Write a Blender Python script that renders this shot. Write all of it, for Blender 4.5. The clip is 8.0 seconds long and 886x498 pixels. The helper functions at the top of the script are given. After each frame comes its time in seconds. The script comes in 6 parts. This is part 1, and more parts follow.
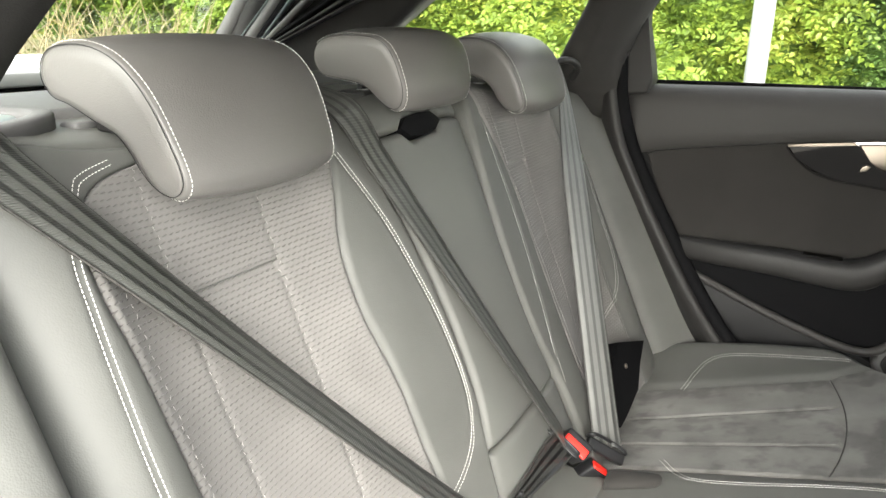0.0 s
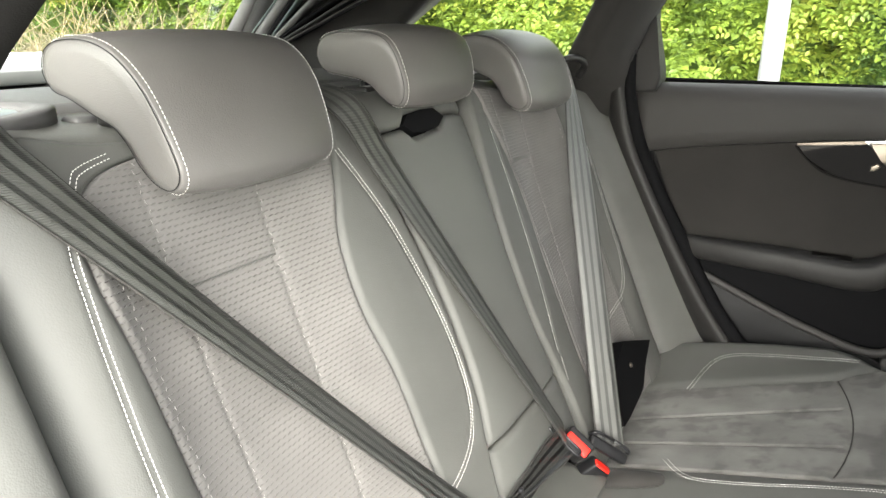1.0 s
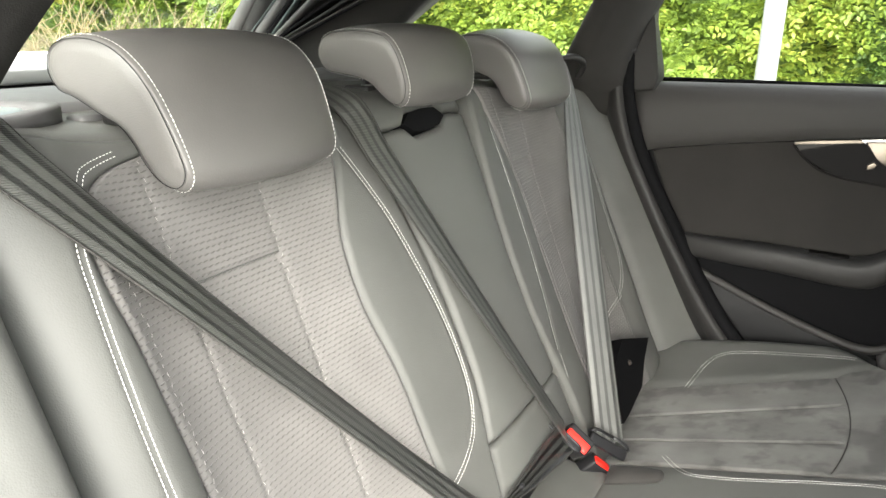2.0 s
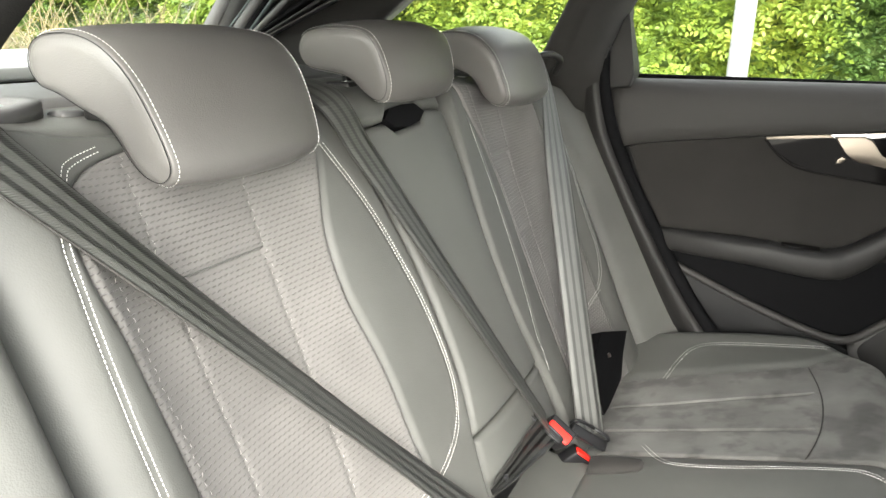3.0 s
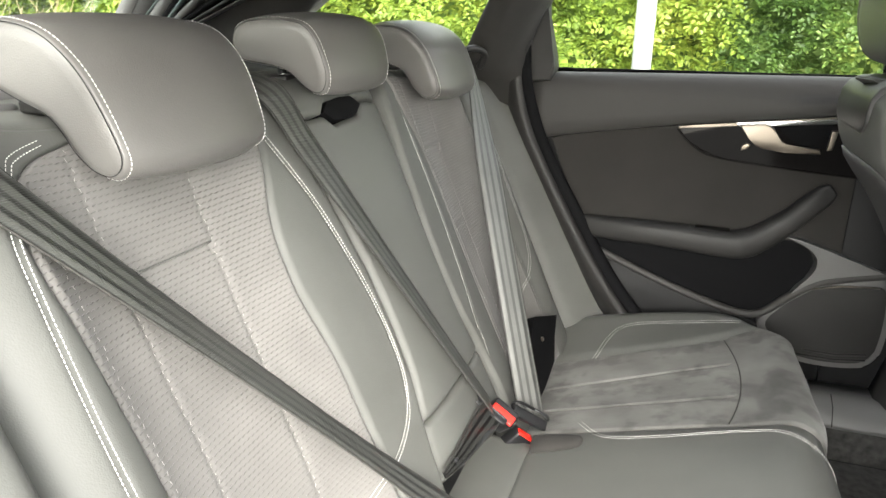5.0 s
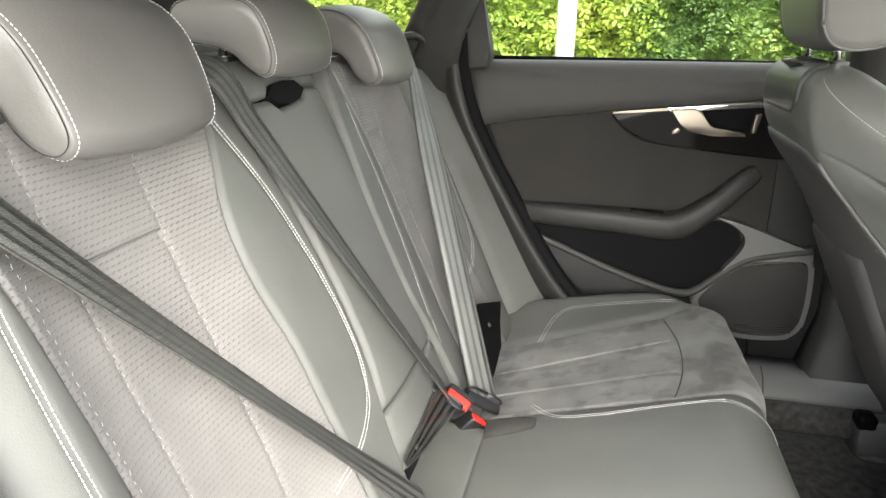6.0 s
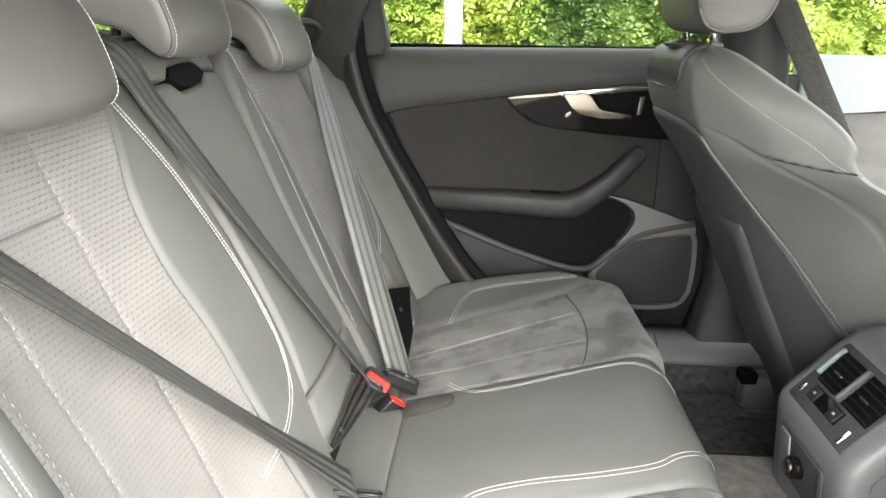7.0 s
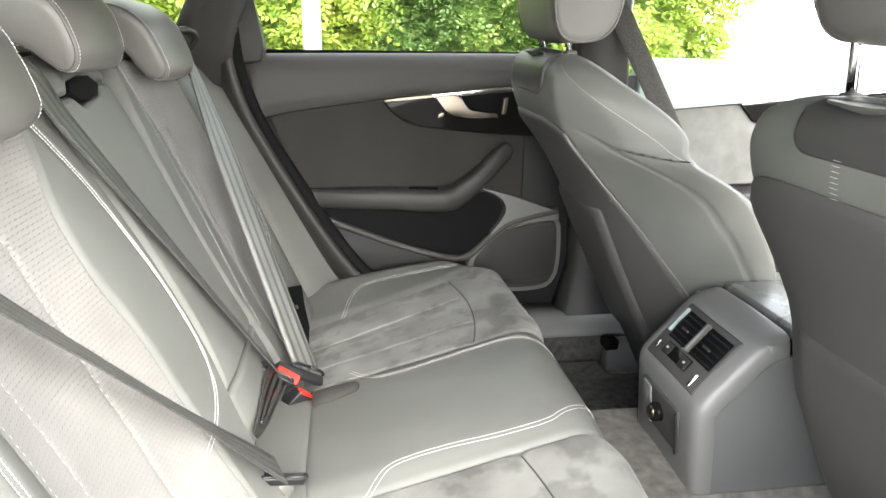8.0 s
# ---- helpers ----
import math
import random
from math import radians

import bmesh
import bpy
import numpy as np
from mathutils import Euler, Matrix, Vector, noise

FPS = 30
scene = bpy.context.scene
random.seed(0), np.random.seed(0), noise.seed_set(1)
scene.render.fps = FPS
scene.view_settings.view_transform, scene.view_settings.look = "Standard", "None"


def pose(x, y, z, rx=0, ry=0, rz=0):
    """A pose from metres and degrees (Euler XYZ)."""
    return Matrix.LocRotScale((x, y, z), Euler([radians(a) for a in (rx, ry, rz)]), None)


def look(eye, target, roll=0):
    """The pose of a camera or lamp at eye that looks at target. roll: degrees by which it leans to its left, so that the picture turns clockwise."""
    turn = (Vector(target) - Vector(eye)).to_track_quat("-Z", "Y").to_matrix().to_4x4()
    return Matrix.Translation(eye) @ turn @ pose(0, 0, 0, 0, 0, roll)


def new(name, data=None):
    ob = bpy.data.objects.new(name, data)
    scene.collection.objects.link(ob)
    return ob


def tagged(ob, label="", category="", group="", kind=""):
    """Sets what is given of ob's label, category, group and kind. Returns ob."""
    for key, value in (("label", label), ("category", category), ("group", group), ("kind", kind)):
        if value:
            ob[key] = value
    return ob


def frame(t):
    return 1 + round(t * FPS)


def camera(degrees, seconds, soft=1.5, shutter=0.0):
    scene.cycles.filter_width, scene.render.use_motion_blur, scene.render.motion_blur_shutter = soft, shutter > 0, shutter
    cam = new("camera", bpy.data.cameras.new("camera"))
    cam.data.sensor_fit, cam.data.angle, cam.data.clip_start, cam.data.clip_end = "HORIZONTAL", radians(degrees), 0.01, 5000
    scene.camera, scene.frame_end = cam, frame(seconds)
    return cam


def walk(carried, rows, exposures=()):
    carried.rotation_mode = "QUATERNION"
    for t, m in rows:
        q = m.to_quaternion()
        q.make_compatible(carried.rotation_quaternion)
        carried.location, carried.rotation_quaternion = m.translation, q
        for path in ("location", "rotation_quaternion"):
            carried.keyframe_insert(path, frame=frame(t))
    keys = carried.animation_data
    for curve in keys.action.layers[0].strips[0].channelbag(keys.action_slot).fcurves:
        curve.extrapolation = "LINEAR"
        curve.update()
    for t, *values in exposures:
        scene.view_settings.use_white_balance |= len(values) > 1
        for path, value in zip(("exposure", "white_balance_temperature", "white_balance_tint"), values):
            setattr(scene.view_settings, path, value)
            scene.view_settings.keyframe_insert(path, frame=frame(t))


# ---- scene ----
cam = camera(65.7, 8.0)
PATH = [
    (0, (-0.02, -0.042, 1.247), (-0.909, 1.645, 0.642), 0.4),
    (0.5, (-0.011, -0.04, 1.245), (-0.926, 1.632, 0.638), 0.4),
    (1, (-0.005, -0.037, 1.244), (-0.928, 1.631, 0.637), 0.4),
    (2.5, (-0.007, -0.051, 1.242), (-0.904, 1.63, 0.634), 0.4),
    (3, (-0.008, -0.056, 1.24), (-0.864, 1.646, 0.631), 0.4),
    (3.5, (-0.013, -0.061, 1.24), (-0.81, 1.669, 0.63), 0.5),
    (4, (-0.013, -0.072, 1.24), (-0.755, 1.682, 0.63), 0.5),
    (5.5, (-0.056, -0.088, 1.225), (-0.596, 1.736, 0.609), 0.6),
    (6, (-0.073, -0.091, 1.214), (-0.492, 1.763, 0.595), 0.7),
    (6.5, (-0.079, -0.101, 1.204), (-0.362, 1.779, 0.583), 0.8),
    (7, (-0.098, -0.112, 1.193), (-0.212, 1.786, 0.571), 0.8),
    (7.5, (-0.125, -0.148, 1.194), (-0.056, 1.752, 0.573), 0.8),
    (8, (-0.155, -0.198, 1.214), (0.129, 1.681, 0.591), 1.0),
]
EXPOSURE = [(0, 3.90, 6850, 7), (4.2, 3.96, 6850, 7), (6.0, 4.09, 6810, 7), (7.0, 4.11, 6770, 7), (8, 4.34, 6700, 7)]
walk(cam, [(t, look(eye, target, roll)) for t, eye, target, roll in PATH], EXPOSURE)

# ---- light ----
world = bpy.data.worlds.new("overcast_sky")
scene.world = world
world.use_nodes = True
wn = world.node_tree.nodes
sky = wn.new("ShaderNodeTexSky")
sky.sky_type, sky.sun_disc = "NISHITA", False
sky.sun_elevation, sky.sun_rotation = radians(36), radians(163)
sky.air_density, sky.dust_density, sky.ozone_density = 1.0, 1.2, 0.6
wn["Background"].inputs["Strength"].default_value = 0.15
pale = wn.new("ShaderNodeHueSaturation")  # cloud takes most of the blue out of the sky
pale.inputs["Saturation"].default_value = 0.22
world.node_tree.links.new(sky.outputs[0], pale.inputs["Color"])
world.node_tree.links.new(pale.outputs[0], wn["Background"].inputs["Color"])
sun = new("sun", bpy.data.lights.new("sun", "SUN"))
sun.data.energy, sun.data.angle, sun.data.color = 0.66, radians(60), (1.0, 0.98, 0.94)
sun.matrix_world = look((2.13, -6.96, 5.29), (0, 0, 0))

# ---- materials ----


def material(name, base, rough=0.5, metal=0.0, vary=0.12, scale=8.0, grain=0.0, grain_scale=600.0, coat=0.0, sheen=0.0, spec=0.5):
    """Principled surface with blotches at a large scale and a fine grain in relief."""
    m = bpy.data.materials.new(name)
    m.use_nodes = True
    n, l = m.node_tree.nodes, m.node_tree.links
    b = n["Principled BSDF"]
    b.inputs["Roughness"].default_value = rough
    b.inputs["Metallic"].default_value = metal
    b.inputs["Coat Weight"].default_value = coat
    b.inputs["Sheen Weight"].default_value = sheen
    b.inputs["Sheen Roughness"].default_value = 0.4
    b.inputs["Specular IOR Level"].default_value = spec
    tc = n.new("ShaderNodeTexCoord")
    big = n.new("ShaderNodeTexNoise")
    big.inputs["Scale"].default_value = scale
    big.inputs["Detail"].default_value = 6
    l.new(tc.outputs["Object"], big.inputs["Vector"])
    ramp = n.new("ShaderNodeMapRange")
    ramp.inputs["From Min"].default_value, ramp.inputs["From Max"].default_value = 0.3, 0.7
    ramp.inputs["To Min"].default_value, ramp.inputs["To Max"].default_value = 1 - vary, 1 + vary
    l.new(big.outputs["Fac"], ramp.inputs["Value"])
    tint = n.new("ShaderNodeMix")
    tint.data_type, tint.blend_type = "RGBA", "MULTIPLY"
    tint.inputs["Factor"].default_value = 1.0
    tint.inputs["A"].default_value = (*base, 1)
    l.new(ramp.outputs["Result"], tint.inputs["B"])
    l.new(tint.outputs["Result"], b.inputs["Base Color"])
    rr = n.new("ShaderNodeMapRange")
    rr.inputs["To Min"].default_value, rr.inputs["To Max"].default_value = max(0.02, rough - 0.07), min(1, rough + 0.07)
    l.new(big.outputs["Fac"], rr.inputs["Value"])
    l.new(rr.outputs["Result"], b.inputs["Roughness"])
    if grain:
        fine = n.new("ShaderNodeTexVoronoi")
        fine.inputs["Scale"].default_value = grain_scale
        l.new(tc.outputs["Object"], fine.inputs["Vector"])
        bump = n.new("ShaderNodeBump")
        bump.inputs["Strength"].default_value = grain
        bump.inputs["Distance"].default_value = 0.0006
        l.new(fine.outputs["Distance"], bump.inputs["Height"])
        l.new(bump.outputs["Normal"], b.inputs["Normal"])
    return m


LEATHER = material("dark_grey_leather", (0.081, 0.0815, 0.0765), 0.50, vary=0.10, scale=7, grain=0.2, grain_scale=700, spec=0.24)
LEATHER_HEAD = material("dark_grey_headrest_leather", (0.086, 0.082, 0.0785), 0.42, vary=0.08, scale=9, grain=0.22, grain_scale=700, spec=0.36)
LID = material("smooth_lid_leather", (0.10, 0.10, 0.098), 0.27, vary=0.06, scale=8, grain=0.08, grain_scale=800)
SUEDE = material("charcoal_suede", (0.112, 0.110, 0.104), 0.95, vary=0.35, scale=9, grain=0.35, grain_scale=1600, sheen=0.12, spec=0.15)


def stain(m, dark=0.66, scale=16.0, edge=(0.47, 0.63)):
    """Blotches with a clear outline, where the nap lies the other way."""
    n, l = m.node_tree.nodes, m.node_tree.links
    b = n["Principled BSDF"]
    tc = n.new("ShaderNodeTexCoord")
    q = n.new("ShaderNodeTexNoise")
    q.inputs["Scale"].default_value, q.inputs["Detail"].default_value, q.inputs["Roughness"].default_value = scale, 3.0, 0.55
    l.new(tc.outputs["Object"], q.inputs["Vector"])
    r = n.new("ShaderNodeMapRange")
    r.interpolation_type = "SMOOTHSTEP"
    r.inputs["From Min"].default_value, r.inputs["From Max"].default_value = edge
    r.inputs["To Min"].default_value, r.inputs["To Max"].default_value = 1.0, dark
    l.new(q.outputs["Fac"], r.inputs["Value"])
    mix = n.new("ShaderNodeMix")
    mix.data_type, mix.blend_type = "RGBA", "MULTIPLY"
    mix.inputs["Factor"].default_value = 1.0
    l.new(b.inputs["Base Color"].links[0].from_socket, mix.inputs["A"])
    l.new(r.outputs["Result"], mix.inputs["B"])
    l.new(mix.outputs["Result"], b.inputs["Base Color"])
    return m


stain(SUEDE)
TRIM = material("black_soft_plastic", (0.017, 0.0163, 0.016), 0.5, vary=0.06, scale=5, grain=0.3, grain_scale=900, spec=0.22)
TRIM_DARK = material("black_hard_plastic", (0.008, 0.008, 0.0085), 0.55, vary=0.08, scale=6, grain=0.25, grain_scale=1000, spec=0.15)
INSERT = material("door_suede_insert", (0.0235, 0.0222, 0.021), 0.95, vary=0.1, scale=10, grain=0.3, grain_scale=1500, sheen=0.05, spec=0.1)
CONSOLE = material("grey_console_plastic", (0.115, 0.112, 0.111), 0.40, vary=0.05, scale=6, grain=0.3, grain_scale=900)
SEAT_SHELL = material("seat_back_shell_plastic", (0.036, 0.034, 0.034), 0.6, vary=0.08, scale=6, grain=0.3, grain_scale=900)
PIANO_SOFT = material("glossy_black_cover", (0.030, 0.029, 0.029), 0.42, vary=0.08, spec=0.3)
SHELL = material("seat_back_shell", (0.085, 0.084, 0.085), 0.55, vary=0.06, scale=6, grain=0.3, grain_scale=900)
TRIM_GREY = material("grey_soft_plastic", (0.070, 0.068, 0.067), 0.5, vary=0.06, scale=5, grain=0.3, grain_scale=900)
UPPER = material("soft_upper_trim", (0.031, 0.0295, 0.0285), 0.62, vary=0.06, scale=5, grain=0.3, grain_scale=900, spec=0.25)
SELVEDGE = material("selvedge_and_shaded_belt", (0.034, 0.033, 0.031), 0.7, vary=0.4, scale=300, spec=0.15)
SILL = material("grey_sill_plastic", (0.105, 0.104, 0.103), 0.33, vary=0.06, scale=6, grain=0.2, grain_scale=900)
# rubber black, which also gives flat recess sheets their shade as colour
RUBBER = material("black_rubber_and_recess_shade", (0.0048, 0.0048, 0.0053), 0.8, vary=0.05, spec=0.05)
PIANO = material("piano_black", (0.006, 0.0055, 0.0055), 0.08, vary=0.05, spec=0.04)
GREY = material("mid_grey_plastic", (0.16, 0.20, 0.20), 0.4, vary=0.05)
CHROME = material("bright_chrome", (0.75, 0.74, 0.72), 0.14, metal=1.0, vary=0.03)
SATIN = material("satin_aluminium", (0.125, 0.108, 0.09), 0.36, metal=1.0, vary=0.04)
RED = material("red_button_plastic", (0.72, 0.018, 0.012), 0.35, vary=0.08, scale=30)
BUCKLE = material("buckle_black_plastic", (0.010, 0.010, 0.011), 0.4, vary=0.1, scale=20, grain=0.15, spec=0.3)
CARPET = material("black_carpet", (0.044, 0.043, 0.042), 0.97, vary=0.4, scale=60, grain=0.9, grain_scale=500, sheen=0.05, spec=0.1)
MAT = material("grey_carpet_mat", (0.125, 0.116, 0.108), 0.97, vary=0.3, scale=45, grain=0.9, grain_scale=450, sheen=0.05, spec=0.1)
# front door insert, with the light on it put into a paler grey
INSERT_LIT = material("lit_door_cloth", (0.085, 0.084, 0.080), 0.9, vary=0.14, scale=24, grain=0.4, grain_scale=700, spec=0.2)
LINER = material("black_pillar_cloth", (0.024, 0.023, 0.022), 0.9, vary=0.1, scale=30, grain=0.4, grain_scale=700, spec=0.2)
THREAD = material("white_thread", (0.72, 0.71, 0.68), 0.7, vary=0.1, scale=200)
THREAD_GREY = material("grey_thread", (0.34, 0.325, 0.31), 0.8, vary=0.2, scale=200)
WHITE = material("white_car_paint", (0.78, 0.79, 0.79), 0.25, vary=0.02, coat=0.5)
PALE = material("pale_grey_plastic", (0.30, 0.31, 0.30), 0.45, vary=0.05)
GROUND = material("pale_concrete", (0.42, 0.41, 0.39), 0.9, vary=0.3, scale=3, grain=0.6, grain_scale=120)
POLE = material("galvanised_white_pole", (0.155, 0.16, 0.165), 0.45, vary=0.08, scale=4)
STRAW = material("dry_grass", (0.125, 0.100, 0.046), 0.8, vary=0.25, scale=3)
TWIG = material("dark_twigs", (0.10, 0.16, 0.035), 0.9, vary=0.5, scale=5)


def perforated():
    """Charcoal suede with rows of short pressed dashes, staggered, laid out in metres by the UV map."""
    m = material("perforated_suede", (0.132, 0.126, 0.121), 0.92, vary=0.10, scale=12, sheen=0.08, spec=0.15)
    n, l = m.node_tree.nodes, m.node_tree.links
    b = n["Principled BSDF"]

    def calc(op, a, c=None, d=None):
        q = n.new("ShaderNodeMath")
        q.operation = op
        for k, v in enumerate((a, c, d)):
            if v is None:
                continue
            if isinstance(v, (int, float)):
                q.inputs[k].default_value = v
            else:
                l.new(v, q.inputs[k])
        return q.outputs[0]

    uv = n.new("ShaderNodeUVMap")
    xyz = n.new("ShaderNodeSeparateXYZ")
    l.new(uv.outputs[0], xyz.inputs[0])
    row = calc("DIVIDE", xyz.outputs["Y"], 0.0056)
    col = calc("DIVIDE", xyz.outputs["X"], 0.0076)
    half = calc("MULTIPLY", calc("MODULO", calc("FLOOR", row), 2), 0.5)
    dx = calc("SUBTRACT", calc("FRACT", calc("ADD", col, half)), 0.5)
    dy = calc("SUBTRACT", calc("FRACT", row), 0.5)
    d2 = calc("ADD", calc("POWER", calc("DIVIDE", dx, 0.33), 2), calc("POWER", calc("DIVIDE", calc("MULTIPLY_ADD", dx, -0.22, dy), 0.125), 2))
    dash = n.new("ShaderNodeMapRange")
    dash.interpolation_type = "SMOOTHSTEP"
    dash.inputs["From Min"].default_value, dash.inputs["From Max"].default_value = 0.25, 1.7
    l.new(d2, dash.inputs["Value"])
    old = b.inputs["Base Color"].links[0].from_socket
    mix = n.new("ShaderNodeMix")
    mix.data_type, mix.blend_type = "RGBA", "MULTIPLY"
    mix.inputs["Factor"].default_value = 1.0
    shade = n.new("ShaderNodeMapRange")
    shade.inputs["To Min"].default_value, shade.inputs["To Max"].default_value = 0.84, 1.0
    l.new(dash.outputs["Result"], shade.inputs["Value"])
    l.new(old, mix.inputs["A"])
    l.new(shade.outputs["Result"], mix.inputs["B"])
    l.new(mix.outputs["Result"], b.inputs["Base Color"])
    bump = n.new("ShaderNodeBump")
    bump.inputs["Strength"].default_value, bump.inputs["Distance"].default_value = 0.7, 0.0011
    l.new(dash.outputs["Result"], bump.inputs["Height"])
    l.new(bump.outputs["Normal"], b.inputs["Normal"])
    return m


def webbing(name, base, rough, dip):
    """Woven belt: ribs lengthwise marked by dark stripes in the colour, a fine cross weave in relief."""
    m = material(name, base, rough, vary=0.12, scale=25, spec=0.6)
    n, l = m.node_tree.nodes, m.node_tree.links
    b = n["Principled BSDF"]
    uv = n.new("ShaderNodeUVMap")
    xyz = n.new("ShaderNodeSeparateXYZ")
    l.new(uv.outputs[0], xyz.inputs[0])
    wave = n.new("ShaderNodeMath")
    wave.operation = "MULTIPLY"
    wave.inputs[1].default_value = 2 * math.pi * 3.5
    l.new(xyz.outputs["X"], wave.inputs[0])
    cosine = n.new("ShaderNodeMath")
    cosine.operation = "COSINE"
    l.new(wave.outputs[0], cosine.inputs[0])
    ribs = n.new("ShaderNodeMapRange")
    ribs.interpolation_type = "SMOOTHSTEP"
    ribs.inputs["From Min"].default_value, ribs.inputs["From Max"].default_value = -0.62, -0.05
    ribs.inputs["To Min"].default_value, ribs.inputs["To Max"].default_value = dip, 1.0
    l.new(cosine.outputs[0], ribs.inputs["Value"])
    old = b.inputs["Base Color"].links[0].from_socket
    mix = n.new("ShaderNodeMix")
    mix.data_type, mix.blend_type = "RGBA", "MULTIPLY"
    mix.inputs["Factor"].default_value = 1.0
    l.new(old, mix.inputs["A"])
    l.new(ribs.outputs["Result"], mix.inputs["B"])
    l.new(mix.outputs["Result"], b.inputs["Base Color"])
    weave = n.new("ShaderNodeMath")
    weave.operation = "SINE"
    fine = n.new("ShaderNodeMath")
    fine.operation = "MULTIPLY_ADD"
    fine.inputs[1].default_value = 2 * math.pi / 0.0022
    slant = n.new("ShaderNodeMath")
    slant.operation = "MULTIPLY"
    slant.inputs[1].default_value = 2 * math.pi * 14
    l.new(xyz.outputs["X"], slant.inputs[0])
    l.new(xyz.outputs["Y"], fine.inputs[0])
    l.new(slant.outputs[0], fine.inputs[2])
    l.new(fine.outputs[0], weave.inputs[0])
    bump = n.new("ShaderNodeBump")
    bump.inputs["Strength"].default_value, bump.inputs["Distance"].default_value = 0.45, 0.0005
    l.new(weave.outputs[0], bump.inputs["Height"])
    l.new(bump.outputs["Normal"], b.inputs["Normal"])
    return m


def pane(name, tint):
    """Thin car glass: tinted, with a mirror gloss at flat angles."""
    m = bpy.data.materials.new(name)
    m.use_nodes = True
    n, l = m.node_tree.nodes, m.node_tree.links
    n.remove(n["Principled BSDF"])
    clear = n.new("ShaderNodeBsdfTransparent")
    clear.inputs["Color"].default_value = (*tint, 1)
    gloss = n.new("ShaderNodeBsdfGlossy")
    gloss.inputs["Roughness"].default_value = 0.02
    facing = n.new("ShaderNodeLayerWeight")
    fr = n.new("ShaderNodeMath")
    fr.operation = "POWER"
    fr.inputs[1].default_value = 4.0
    l.new(facing.outputs["Facing"], fr.inputs[0])
    mix = n.new("ShaderNodeMixShader")
    l.new(fr.outputs[0], mix.inputs[0])
    l.new(clear.outputs[0], mix.inputs[1])
    l.new(gloss.outputs[0], mix.inputs[2])
    l.new(mix.outputs[0], n["Material Output"].inputs["Surface"])
    return m


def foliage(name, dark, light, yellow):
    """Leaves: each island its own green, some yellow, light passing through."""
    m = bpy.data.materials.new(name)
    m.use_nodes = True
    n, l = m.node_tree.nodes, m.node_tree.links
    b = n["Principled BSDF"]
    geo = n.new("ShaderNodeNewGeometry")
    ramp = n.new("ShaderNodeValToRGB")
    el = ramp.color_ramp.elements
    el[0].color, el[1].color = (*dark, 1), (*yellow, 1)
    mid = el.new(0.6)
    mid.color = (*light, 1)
    tc = n.new("ShaderNodeTexCoord")
    clump = n.new("ShaderNodeTexNoise")
    clump.inputs["Scale"].default_value = 1.6
    clump.inputs["Detail"].default_value = 3
    l.new(tc.outputs["Object"], clump.inputs["Vector"])
    add = n.new("ShaderNodeMath")
    add.operation = "MULTIPLY_ADD"
    add.inputs[1].default_value = 0.55
    l.new(geo.outputs["Random Per Island"], add.inputs[0])
    far = n.new("ShaderNodeMapRange")
    far.inputs["From Min"].default_value, far.inputs["From Max"].default_value = 0.35, 0.68
    far.inputs["To Min"].default_value, far.inputs["To Max"].default_value = -0.05, 0.5
    l.new(clump.outputs["Fac"], far.inputs["Value"])
    l.new(far.outputs["Result"], add.inputs[2])
    l.new(add.outputs[0], ramp.inputs["Fac"])
    l.new(ramp.outputs["Color"], b.inputs["Base Color"])
    b.inputs["Roughness"].default_value = 0.5
    through_leaf = n.new("ShaderNodeBsdfTranslucent")
    l.new(ramp.outputs["Color"], through_leaf.inputs["Color"])
    mix = n.new("ShaderNodeMixShader")
    mix.inputs[0].default_value = 0.5
    l.new(b.outputs[0], mix.inputs[1])
    l.new(through_leaf.outputs[0], mix.inputs[2])
    l.new(mix.outputs[0], n["Material Output"].inputs["Surface"])
    return m


PERF = perforated()
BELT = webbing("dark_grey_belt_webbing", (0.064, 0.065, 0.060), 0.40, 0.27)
# the same webbing for the lap strap, blackened for the shadow it lies in
LAP_SHADED = webbing("shaded_lap_webbing", (0.022, 0.022, 0.021), 0.22, 0.12)
GLASS_DARK = pane("tinted_glass", (0.96, 0.97, 0.95))
GLASS = pane("clear_glass", (0.98, 0.985, 0.98))
LEAF = foliage("hedge_leaves", (0.080, 0.135, 0.025), (0.190, 0.265, 0.040), (0.31, 0.345, 0.062))
# darker copy of the hedge leaves, with the shade put into the colours
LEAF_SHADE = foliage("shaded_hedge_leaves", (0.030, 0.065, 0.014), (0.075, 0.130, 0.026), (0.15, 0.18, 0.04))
LEAF_DARK = foliage("shrub_leaves", (0.04, 0.09, 0.016), (0.12, 0.20, 0.035), (0.30, 0.27, 0.05))

# ---- builders ----


def link(name, me, mat, parent=None, label="", smooth=True):
    me.materials.append(mat)
    if smooth:
        for p in me.polygons:
            p.use_smooth = True
    ob = new(name, me)
    if parent is not None:
        ob.parent = parent
        if parent.parent is None:
            ob.matrix_parent_inverse = Matrix.Translation(-parent.location)
    return tagged(ob, label=label)


def thing(name, at, label, category, group="", kind=""):
    ob = new(name)
    ob.location = at
    ob.empty_display_size = 0.05
    return tagged(ob, label=label, category=category, group=group, kind=kind)


def raw(name, verts, faces, mat, parent=None, label="", smooth=True, uvs=None):
    me = bpy.data.meshes.new(name)
    me.from_pydata([tuple(v) for v in verts], [], faces)
    if uvs is not None:
        layer = me.uv_layers.new(name="UVMap")
        idx = np.empty(len(me.loops), dtype=np.int32)
        me.loops.foreach_get("vertex_index", idx)
        layer.data.foreach_set("uv", np.asarray(uvs, dtype=np.float32)[idx].ravel())
    me.update()
    return link(name, me, mat, parent, label, smooth)


